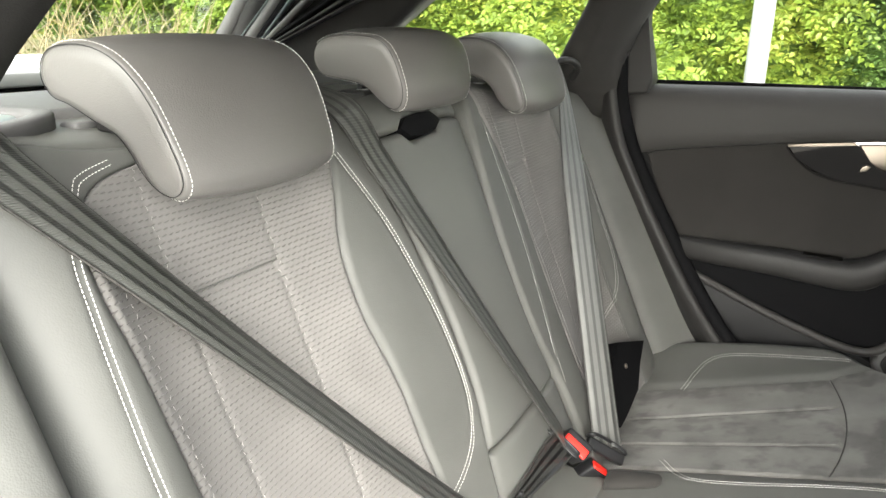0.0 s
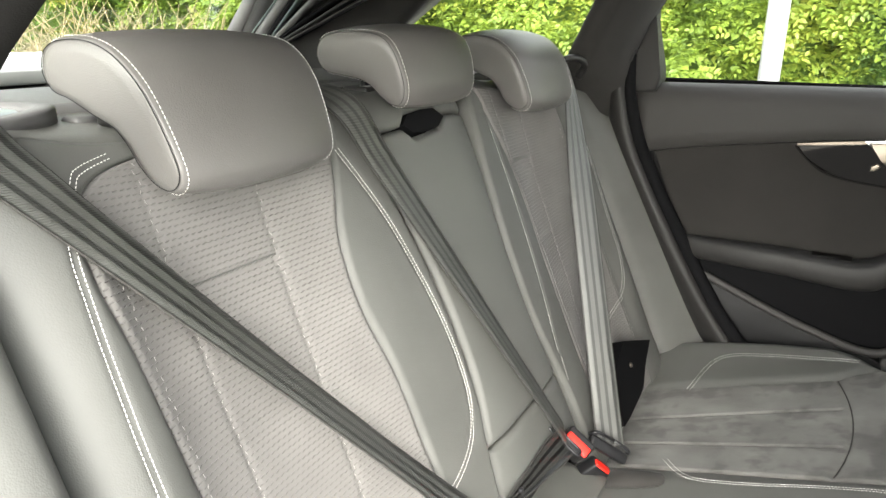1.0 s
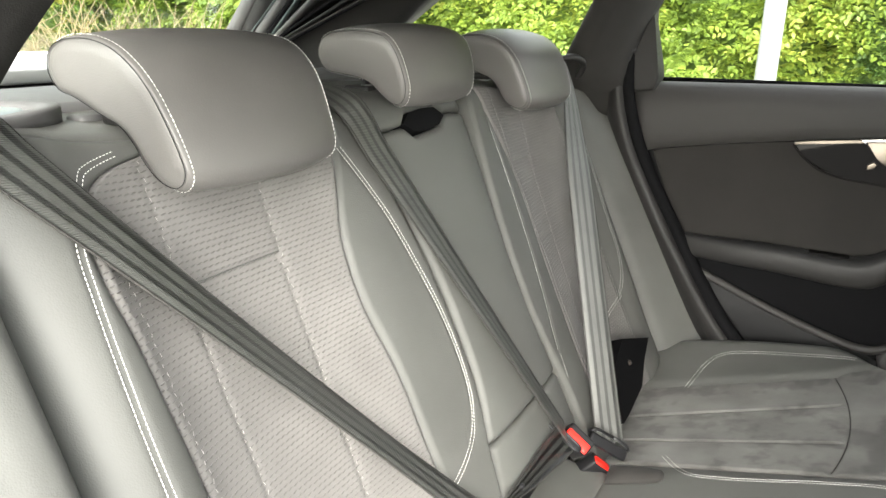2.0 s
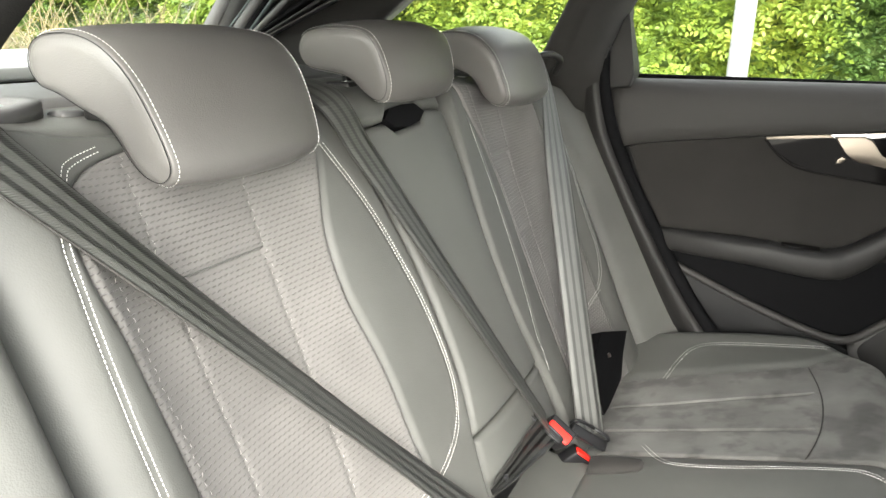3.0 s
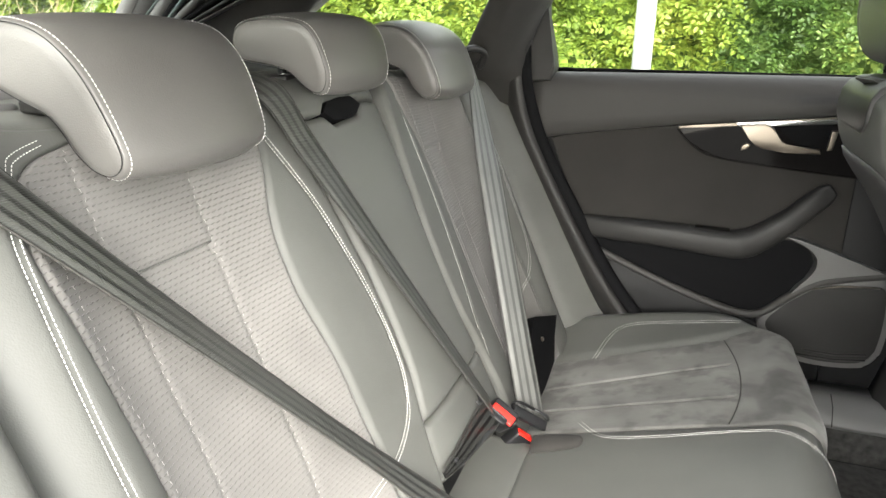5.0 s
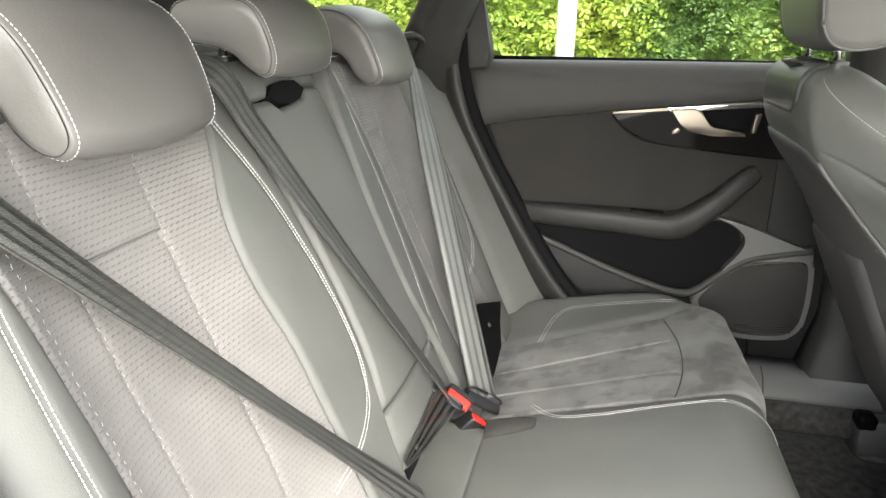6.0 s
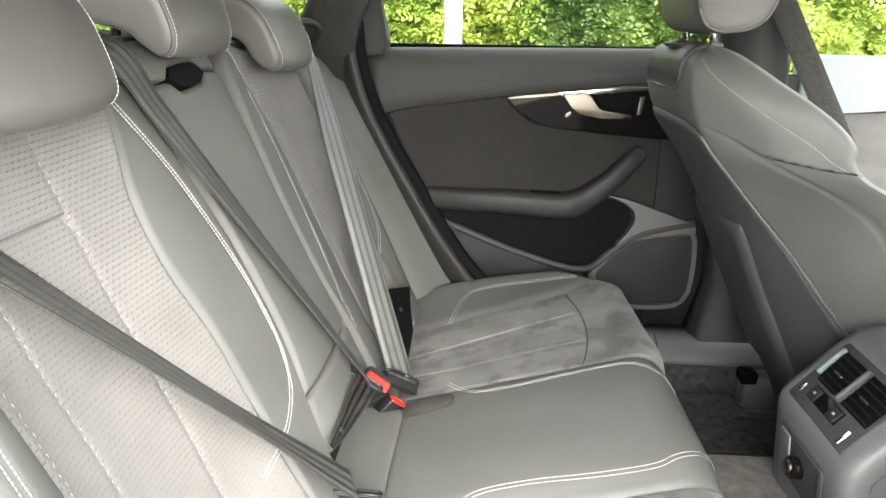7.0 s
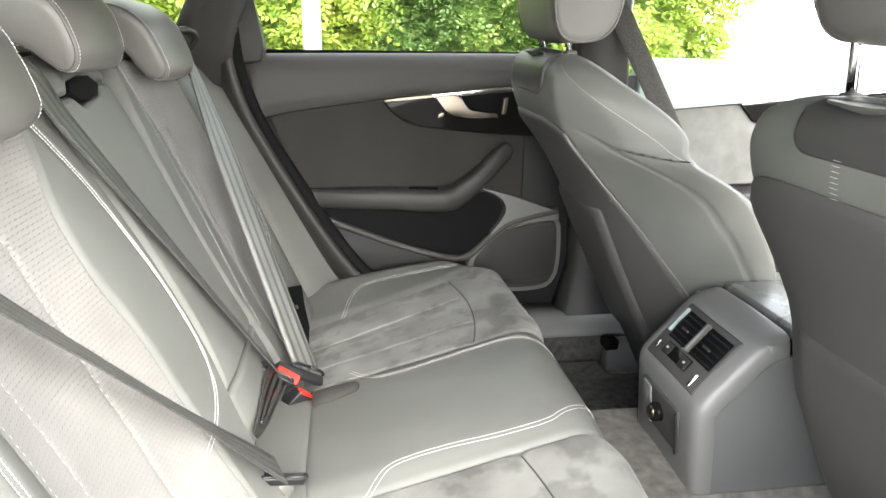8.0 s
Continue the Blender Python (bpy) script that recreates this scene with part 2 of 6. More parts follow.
def part(name, bm, mat, parent=None, label="", smooth=True):
    me = bpy.data.meshes.new(name)
    bmesh.ops.recalc_face_normals(bm, faces=bm.faces)
    bm.to_mesh(me)
    bm.free()
    return link(name, me, mat, parent, label, smooth)


def sharp(ob, degrees=35):
    """Soft shading, with edges kept where faces meet at more than the angle."""
    ob.data.set_sharp_from_angle(angle=radians(degrees))
    return ob


def box(x0, x1, y0, y1, z0, z1, r=0.004, seg=2):
    bm = bmesh.new()
    bmesh.ops.create_cube(bm, size=1)
    for v in bm.verts:
        v.co = Vector(((x0 + x1) / 2 + v.co.x * (x1 - x0), (y0 + y1) / 2 + v.co.y * (y1 - y0), (z0 + z1) / 2 + v.co.z * (z1 - z0)))
    if r:
        bmesh.ops.bevel(bm, geom=bm.edges[:], offset=r, segments=seg, profile=0.5, affect="EDGES", clamp_overlap=True)
    return bm


def moved(bm, m):
    bmesh.ops.transform(bm, matrix=m, verts=bm.verts)
    return bm


def curve(points, n=12, closed=False):
    """Catmull-Rom through the points."""
    p = [np.array(q, float) for q in points]
    out = []
    k = len(p)
    for i in range(k if closed else k - 1):
        a, b, c, d = (p[(i + j) % k] if closed else p[min(max(i + j, 0), k - 1)] for j in (-1, 0, 1, 2))
        for t in np.linspace(0, 1, n, endpoint=False):
            out.append(0.5 * (2 * b + (c - a) * t + (2 * a - 5 * b + 4 * c - d) * t * t + (3 * b - a - 3 * c + d) * t ** 3))
    if not closed:
        out.append(p[-1])
    return np.array(out)


def prism(outline, y0, y1, r=0.006, seg=2):
    """An outline in x and z, extruded from y0 to y1, its front rim (at y0) rounded."""
    bm = bmesh.new()
    front = [bm.verts.new((x, y0, z)) for x, z in outline]
    back = [bm.verts.new((x, y1, z)) for x, z in outline]
    f = bm.faces.new(front)
    bm.faces.new(back[::-1])
    k = len(front)
    for i in range(k):
        bm.faces.new((front[(i + 1) % k], front[i], back[i], back[(i + 1) % k]))
    if r:
        bmesh.ops.bevel(bm, geom=list(f.edges), offset=r, segments=seg, profile=0.5, affect="EDGES", clamp_overlap=True)
    return bm


def tube_mesh(points, radius, n=8):
    """Vertices and faces of a round bar along the points; radius may be a list."""
    p = np.array(points, float)
    rad = np.full(len(p), radius) if np.isscalar(radius) else np.array(radius)
    tan = np.gradient(p, axis=0)
    tan /= np.linalg.norm(tan, axis=1)[:, None]
    ref = np.array((0.0, 0.0, 1.0)) if abs(tan[:, 2]).max() < 0.9 else np.array((0.31, 0.95, 0.0))
    verts, faces = [], []
    for q, t, r in zip(p, tan, rad):
        a = np.cross(t, ref)
        a /= np.linalg.norm(a)
        b = np.cross(t, a)
        for k in range(n):
            w = 2 * math.pi * k / n
            verts.append(q + r * (math.cos(w) * a + math.sin(w) * b))
    for i in range(len(p) - 1):
        for k in range(n):
            faces.append((i * n + k, i * n + (k + 1) % n, (i + 1) * n + (k + 1) % n, (i + 1) * n + k))
    faces.append(tuple(range(n))[::-1])
    faces.append(tuple((len(p) - 1) * n + k for k in range(n)))
    return verts, faces


def bar(name, points, radius, mat, parent=None, label="", n=8):
    v, f = tube_mesh(points, radius, n)
    return raw(name, v, f, mat, parent, label)


def loft(sections, cap=True):
    """Closed loops of equal length, joined one to the next."""
    k = len(sections[0])
    verts = [v for s in sections for v in s]
    faces = []
    for i in range(len(sections) - 1):
        for j in range(k):
            faces.append((i * k + j, i * k + (j + 1) % k, (i + 1) * k + (j + 1) % k, (i + 1) * k + j))
    if cap:
        faces.append(tuple(range(k))[::-1])
        faces.append(tuple((len(sections) - 1) * k + j for j in range(k)))
    return verts, faces


def fixed(ob):
    """Turns a mesh's faces outwards."""
    bm = bmesh.new()
    bm.from_mesh(ob.data)
    bmesh.ops.recalc_face_normals(bm, faces=bm.faces)
    bm.to_mesh(ob.data)
    bm.free()
    return ob


class Surf:
    """A seat's side profile in x and z: a place for each length along it, and the way off it."""

    def __init__(self, line, start):
        p = np.array(line, float)
        step = np.r_[0, np.cumsum(np.linalg.norm(np.diff(p, axis=0), axis=1))]
        self.s, self.p = step + start, p
        t = np.gradient(p, axis=0)
        t /= np.linalg.norm(t, axis=1)[:, None]
        self.n = np.stack([t[:, 1], -t[:, 0]], 1)

    def at(self, y, s, d):
        x, z = (np.interp(s, self.s, self.p[:, k]) for k in (0, 1))
        nx, nz = (np.interp(s, self.s, self.n[:, k]) for k in (0, 1))
        return np.array((x + nx * d, y, z + nz * d))

    def off(self, s):
        q = np.array((np.interp(s, self.s, self.n[:, 0]), 0, np.interp(s, self.s, self.n[:, 1])))
        return q / np.linalg.norm(q)


def arc_line(p, a0, a1, r, n=14):
    """Points of a bend of radius r from heading a0 to a1 (degrees, in x and z), starting at p."""
    out, q = [], np.array(p, float)
    for k in range(n):
        a = radians(a0 + (a1 - a0) * (k + 0.5) / n)
        q = q + abs(radians(a1 - a0)) * r / n * np.array((math.cos(a), math.sin(a)))
        out.append(q)
    return out


def knots(pairs):
    """A smooth function through the pairs."""
    xs, ys = np.array(pairs, float).T
    slope = np.gradient(ys, xs)

    def f(x):
        x = min(max(x, xs[0]), xs[-1])
        i = min(int(np.searchsorted(xs, x, side="right")) - 1, len(xs) - 2)
        h = xs[i + 1] - xs[i]
        t = (x - xs[i]) / h
        return (ys[i] * (1 + 2 * t) * (1 - t) ** 2 + slope[i] * h * t * (1 - t) ** 2 + ys[i + 1] * t * t * (3 - 2 * t) + slope[i + 1] * h * t * t * (t - 1))

    return f


def const(v):
    return lambda _: v


def patch(name, surf, left, right, low, high, depth, mat, parent, label="", nu=24, nv=40, edge=0.012, tuck=0.007, skirt=0.035, tucked=(1, 1, 1, 1)):
    """A padded panel of a seat: left and right bounds (y by s), low and high bounds (s by y), depth by (y, s); its rim is drawn in."""
    verts, uvs, faces = [], [], []
    ease = lambda k, n: 0.6 * (0.5 - 0.5 * math.cos(math.pi * k / n)) + 0.4 * k / n  # noqa: E731
    mid = 0.5 * (left(0.3) + right(0.3))
    for j in range(nv + 1):
        b = ease(j, nv)
        s_mid = low(mid) + (high(mid) - low(mid)) * b
        for i in range(nu + 1):
            a = ease(i, nu)
            y = left(s_mid) + (right(s_mid) - left(s_mid)) * a
            s = low(y) + (high(y) - low(y)) * b
            w, h = abs(right(s_mid) - left(s_mid)), abs(high(y) - low(y))
            gaps = (a * w, (1 - a) * w, b * h, (1 - b) * h)
            e = min([g for g, on in zip(gaps, tucked) if on] or [1])
            d = depth(y, s) - tuck * (1 - min(1, e / edge)) ** 2
            verts.append(surf.at(y, s, d))
            uvs.append((y, s))
    k = nu + 1
    for j in range(nv):
        for i in range(nu):
            faces.append((j * k + i, j * k + i + 1, (j + 1) * k + i + 1, (j + 1) * k + i))
    ring = [i for i in range(k)] + [j * k + nu for j in range(1, nv + 1)] + [nv * k + i for i in range(nu - 1, -1, -1)] + [j * k for j in range(nv - 1, 0, -1)]
    base = len(verts)
    for q in ring:
        verts.append(verts[q] - skirt * surf.off(uvs[q][1]))
        uvs.append(uvs[q])
    for i in range(len(ring)):
        j = (i + 1) % len(ring)
        faces.append((ring[j], ring[i], base + i, base + j))
    a, b, c = (verts[q] for q in faces[nu // 2 + nu * (nv // 2)][:3])
    if np.dot(np.cross(b - a, c - a), surf.off(uvs[faces[nu // 2 + nu * (nv // 2)][0]][1])) < 0:
        faces = [f[::-1] for f in faces]
    return raw(name, verts, faces, mat, parent, label, uvs=uvs)


def stitch_row(line, off, pitch=0.0042, length=0.0031, r=0.00034):
    """Verts and faces of dashes along a 3D line; off: the surface's way out at each point."""
    p, o = np.array(line), np.array(off)
    run = np.r_[0, np.cumsum(np.linalg.norm(np.diff(p, axis=0), axis=1))]
    verts, faces = [], []
    for a in np.arange(0, run[-1] - length, pitch):
        q0, q1 = (np.array([np.interp(v, run, p[:, k]) for k in range(3)]) for v in (a, a + length))
        n = np.array([np.interp(a, run, o[:, k]) for k in range(3)])
        t = (q1 - q0) / np.linalg.norm(q1 - q0)
        side = np.cross(t, n)
        side /= np.linalg.norm(side)
        k = len(verts)
        for q, w in ((q0, 0.4), (q0 + t * length * 0.25, 1), (q1 - t * length * 0.25, 1), (q1, 0.4)):
            verts += [q - side * r * w, q + n * r * 1.3 * w, q + side * r * w]
        for i in range(3):
            for j in range(2):
                faces.append((k + i * 3 + j, k + i * 3 + j + 1, k + i * 3 + j + 4, k + i * 3 + j + 3))
    return verts, faces


def seam(name, surf, path, depth, mat, parent, rows=(0.0,), label="", pitch=0.0042, length=0.0031, r=0.00034, n=14, lift=0.0010):
    """Stitching along a path of (y, s) points; rows: sidewise offsets in metres."""
    line = curve(path, n)
    tan = np.gradient(line, axis=0)
    tan /= np.linalg.norm(tan, axis=1)[:, None]
    verts, faces = [], []
    for shift in rows:
        pts = [(y - t[1] * shift, s + t[0] * shift) for (y, s), t in zip(line, tan)]
        v, f = stitch_row([surf.at(y, s, depth(y, s) + lift) for y, s in pts], [surf.off(s) for y, s in pts], pitch, length, r)
        k = len(verts)
        verts += v
        faces += [tuple(i + k for i in q) for q in f]
    return raw(name, verts, faces, mat, parent, label)


def ribbon(name, pts, normals, width, mat, parent=None, label="", thick=0.0016, n=10):
    """A flat strap along the points, its face turned by the normals."""
    line, nor = curve(pts, n), curve(normals, n)
    tan = np.gradient(line, axis=0)
    tan /= np.linalg.norm(tan, axis=1)[:, None]
    run = np.r_[0, np.cumsum(np.linalg.norm(np.diff(line, axis=0), axis=1))]
    wid = np.interp(np.linspace(0, 1, len(line)), np.linspace(0, 1, len(width)), width)
    across = (-1, -0.97, -0.5, 0, 0.5, 0.97, 1)
    verts, uvs, faces = [], [], []
    for p, m, t, v, w in zip(line, nor, tan, run, wid):
        side = np.cross(t, m)
        side /= np.linalg.norm(side)
        up = np.cross(side, t)
        for face in (1, -1):
            for a in across:
                h = thick / 2 * (0.3 if abs(a) == 1 else 1)
                verts.append(p + side * a * w / 2 + up * h * face)
                uvs.append(((a + 1) / 2, v))
    k = len(across)
    for i in range(len(line) - 1):
        a, b = i * 2 * k, (i + 1) * 2 * k
        for j in range(k - 1):
            faces.append((a + j, a + j + 1, b + j + 1, b + j))
            faces.append((a + k + j + 1, a + k + j, b + k + j, b + k + j + 1))
        faces.append((a + k, a, b, b + k))
        faces.append((a + k - 1, a + 2 * k - 1, b + 2 * k - 1, b + k - 1))
    return raw(name, verts, faces, mat, parent, label, uvs=uvs)

# ---- the rear bench ----
YC = 0.772  # the car's middle
lean_dir = np.array((-0.405, 0.9143))
foot = np.array((-0.2426, 0.58))
knee = foot + 0.612 * lean_dir
BACK = Surf([foot + a * lean_dir for a in np.linspace(-0.1, 0.612, 40)] + arc_line(knee, 113.9, 181, 0.055) + [knee + np.array((-0.052 - a, 0.0355)) for a in np.linspace(0.02, 0.16, 6)], -0.1)


def cushion_line():
    rear, front = np.array((-0.30, 0.5445)), np.array((0.145, 0.6647))
    line = [rear + (front - rear) * a for a in np.linspace(0, 1, 30)]
    bend = arc_line(front, 15.1, -93, 0.050, 20)
    line += bend
    line += [bend[-1] + np.array((-0.010, -0.20)) * a for a in np.linspace(0.1, 1, 8)]
    return line[::-1]


_line = cushion_line()
_run = float(np.sum(np.linalg.norm(np.diff(np.array(_line), axis=0), axis=1)))
SEAT = Surf(_line, -_run)


def cs(x):
    """Length along the cushion for a place x on its upper side (0 at its rear end)."""
    return -(x + 0.30) * 1.0358


FRONT = -_run + 0.02
hollow = knots([(-0.215, -0.016), (-0.195, 0.0), (-0.17, 0.008), (-0.145, 0.004), (-0.12, -0.010), (-0.06, -0.026), (0.0, -0.029), (0.06, -0.026), (0.11, -0.016), (0.15, -0.006), (0.19, -0.001), (0.225, 0.001), (0.25, 0.002), (0.275, 0.002)])
mouth = knots([(-0.1, 0.25), (0.05, 0.4), (0.16, 0.9), (0.3, 1.0), (0.52, 1.0), (0.60, 0.8), (0.66, 0.5), (0.9, 0.3)])
pat_out = knots([(-0.1, -0.128), (0.40, -0.132), (0.48, -0.138), (0.53, -0.145), (0.57, -0.141), (0.595, -0.126), (0.612, -0.100), (0.625, -0.065), (0.635, -0.03)])
pat_in = knots([(-0.1, 0.145), (0.20, 0.145), (0.34, 0.142), (0.43, 0.132), (0.50, 0.140), (0.58, 0.168), (0.66, 0.19)])
side_in = knots([(-0.1, 0.230), (0.13, 0.238), (0.18, 0.248), (0.24, 0.263), (0.33, 0.268), (0.48, 0.252), (0.58, 0.227), (0.64, 0.212), (0.8, 0.212)])
inseam = [(0.10, 0.166), (0.15, 0.175), (0.19, 0.190), (0.222, 0.212), (0.243, 0.25), (0.250, 0.30), (0.247, 0.36), (0.236, 0.42), (0.215, 0.50), (0.176, 0.589)]
inseam_far = [(0.232, 0.15), (0.225, 0.212), (0.210, 0.275), (0.195, 0.357), (0.184, 0.451), (0.180, 0.566)]
outseam_far = [(-0.060, 0.148), (-0.104, 0.159), (-0.136, 0.172), (-0.150, 0.187), (-0.161, 0.215), (-0.170, 0.255), (-0.172, 0.310), (-0.175, 0.365), (-0.179, 0.405), (-0.181, 0.437), (-0.183, 0.50), (-0.178, 0.58)]
outseam = [(-0.168, 0.0), (-0.168, 0.2), (-0.168, 0.376), (-0.166, 0.448), (-0.162, 0.513), (-0.155, 0.565), (-0.132, 0.606), (-0.118, 0.617), (-0.085, 0.630)]


def groove(x, width=0.0035, deep=0.003):
    return -deep * math.exp(-(x / width) ** 2)


def outer_back(name, yc, side, label):
    """An outer backrest: perforated middle, smooth bolsters, twin stitching, a top with a release handle."""
    ob = thing(name, (foot[0], yc, 0.56), label, "car seat", "rear backrests")
    g = lambda f: (lambda s: yc + side * f(s))  # noqa: E731
    in_x = knots([(s, u) for u, s in (inseam if side > 0 else inseam_far)])
    rim = -0.213 if side > 0 else -0.236
    out_x = knots([(s, u) for u, s in outseam])

    def depth(y, s):
        u = side * (y - yc)
        if side < 0 and u < -0.13:
            return hollow(min(-0.12, u + 0.018)) * mouth(s)
        return hollow(u) * mouth(s) + (groove(u - in_x(s), 0.003, 0.0025) if 0.19 < s < 0.6 else 0) + (groove(u - out_x(s), 0.003, 0.0025) if s < 0.6 and side > 0 else 0)

    def quilted(y, s):
        u = side * (y - yc)
        v_in, v_out = (0.062 - 0.05 * (0.565 - s), -0.066) if side > 0 else (0.124, 0.005 + 0.15 * (0.511 - s))
        d = depth(y, s) + groove(u - v_in, 0.003, 0.0020) + groove(u - v_out, 0.003, 0.0015)
        if v_out < u < v_in:
            d += (-0.0055 * math.exp((s - 0.505) / 0.014) if s < 0.505 else 0.0012 * math.exp((0.505 - s) / 0.012)) + groove(s - 0.36, 0.003, 0.002)
        return d + 0.0012 * math.sin(u * 37 + s * 23) * math.sin(s * 31)

    patch("perforated_panel", BACK, g(pat_out), g(pat_in), const(-0.02), const(0.642), quilted, PERF, ob, "perforated charcoal suede panel", 110, 180, tuck=0.004, edge=0.008)
    patch("inner_bolster", BACK, g(pat_in), g(side_in), const(-0.02), const(0.655), depth, LEATHER, ob, "smooth dark grey leather bolster", 46, 90, tuck=0.0075, edge=0.009)
    patch("outer_bolster", BACK, g(lambda s: rim), g(pat_out), const(-0.05), const(0.648), depth, LEATHER, ob, "smooth dark grey leather bolster", 26, 70, tuck=0.006, edge=0.01, tucked=(1, 1, 1, 0))
    patch("backrest_top", BACK, g(lambda s: rim), g(side_in), const(0.638), const(0.80), lambda y, s: depth(y, s) - 0.002, LEATHER, ob, "", 24, 14, tucked=(1, 1, 0, 0))
    twin = (-0.0028, 0.0028)
    seam("stitching", BACK, [(yc + side * u, s) for u, s in (inseam if side > 0 else inseam_far)], depth, THREAD, ob, twin if side > 0 else (0.0,), "white twin stitching" if side > 0 else "white stitching")
    seam("stitching", BACK, [(yc + side * u, s) for u, s in (outseam if side > 0 else outseam_far)], depth, THREAD, ob, twin, "white twin stitching")
    # a darker bar draws the shadow line under the horizontal fold
    row = [(yc + side * u, 0.5030) for u in (np.linspace(-0.064, 0.058, 16) if side > 0 else np.linspace(0.008, 0.122, 16))]
    bar("seam", [BACK.at(y, s, quilted(y, 0.508) - 0.0010) for y, s in row], 0.0006, LEATHER, ob, "", 6)
    for line in ([(0.062 - 0.05 * (0.565 - s) if side > 0 else 0.124, s) for s in np.linspace(0.62, 0.06, 12)], [(-0.066 if side > 0 else 0.005 + 0.15 * (0.511 - s), s) for s in np.linspace(0.62, 0.06, 12)], [(-0.122, s) for s in np.linspace(0.53, 0.02, 10)]):
        path = curve([(yc + side * u, s) for u, s in line], 8)
        zig = [(y + 0.0026 * math.sin(k * 2.1), s) for k, (y, s) in enumerate(path)]
        seam("zigzag_stitching", BACK, zig, quilted, THREAD_GREY, ob, (0.0,), "pale stitching", pitch=0.0095, length=0.0042, r=0.0002, n=1)
    body = part("shell", box(-0.03, 0.03, -0.22, 0.235, 0, 0.60, 0.012), TRIM_DARK, ob)
    body.data.transform(pose(foot[0] - 0.078, yc, foot[1] - 0.02, 0, -23.9, 0) @ Matrix.Diagonal((1, side, 1, 1)))
    # the handle that lets the backrest fold, sunk into its shoulder
    if side < 0:
        return ob
    uz = 1.176
    lip = curve([(-0.530, 0.232), (-0.560, 0.292), (-0.600, 0.333), (-0.645, 0.343), (-0.700, 0.325), (-0.715, 0.270), (-0.660, 0.222), (-0.585, 0.205)], 5, True)
    heart = lip.mean(0)
    ring_ = lambda k, h: [(*(heart + (q - heart) * k), uz + h) for q in lip]  # noqa: E731
    v, f = loft([ring_(1.0, -0.012), ring_(1.0, 0.001), ring_(0.96, 0.0035), ring_(0.72, 0.0030), ring_(0.66, -0.002), ring_(0.64, -0.010)])
    frame_ob = fixed(raw("handle_frame", v, f, SHELL, ob, "grey plastic release frame"))
    v, f = loft([ring_(0.55, -0.012), ring_(0.55, -0.003), ring_(0.50, 0.0), ring_(0.2, 0.0005)])
    fixed(raw("lever", v, f, GREY, frame_ob, "pale grey release lever"))
    return ob


outer_back("outer_backrest", 0.400, 1, "charcoal outer rear backrest, perforated suede middle, leather bolsters, white stitching")
outer_back("outer_backrest", 2 * YC - 0.400, -1, "charcoal outer rear backrest beside the far door, suede and leather")


def wing(yc, side):
    """The fixed bolster between backrest and door."""
    ob = thing("side_bolster", (foot[0], yc - side * 0.26, 0.56), "dark grey leather side bolster between backrest and door", "seat bolster", "side bolsters")
    f = knots([(-0.325, 0.004), (-0.30, 0.012), (-0.27, 0.018), (-0.245, 0.021), (-0.232, 0.017), (-0.223, 0.004), (-0.217, -0.012)] if side > 0 else [(-0.328, 0.064), (-0.321, 0.071), (-0.30, 0.056), (-0.28, 0.041), (-0.26, 0.025), (-0.245, 0.009), (-0.236, -0.006)])
    fade = knots([(-0.1, 1.0), (0.1, 1.0), (0.5, 1.0), (0.57, 0.86), (0.62, 0.55), (0.66, 0.3), (0.8, 0.2)] if side > 0 else [(-0.1, 1.0), (0.24, 1.0), (0.33, 0.95), (0.41, 0.85), (0.46, 0.77), (0.55, 0.56), (0.62, 0.42), (0.66, 0.3), (0.8, 0.2)])
    part("backing", moved(box(-0.03, 0.02, -0.035, 0.035, 0.0, 0.60, 0.012), pose(foot[0] - 0.085, yc - side * 0.27, foot[1] - 0.03, 0, -23.9, 0)), TRIM_DARK, ob)
    patch("cover", BACK, lambda s: yc - side * (0.320 if side > 0 else 0.326), lambda s: yc - side * (0.217 if side > 0 else 0.236), const(-0.09), const(0.72), lambda y, s: f(side * (y - yc)) * fade(s), LEATHER, ob, "", 22, 40, tuck=0.004, skirt=0.09)
    return ob


wing(0.400, 1)
wing(2 * YC - 0.400, -1)


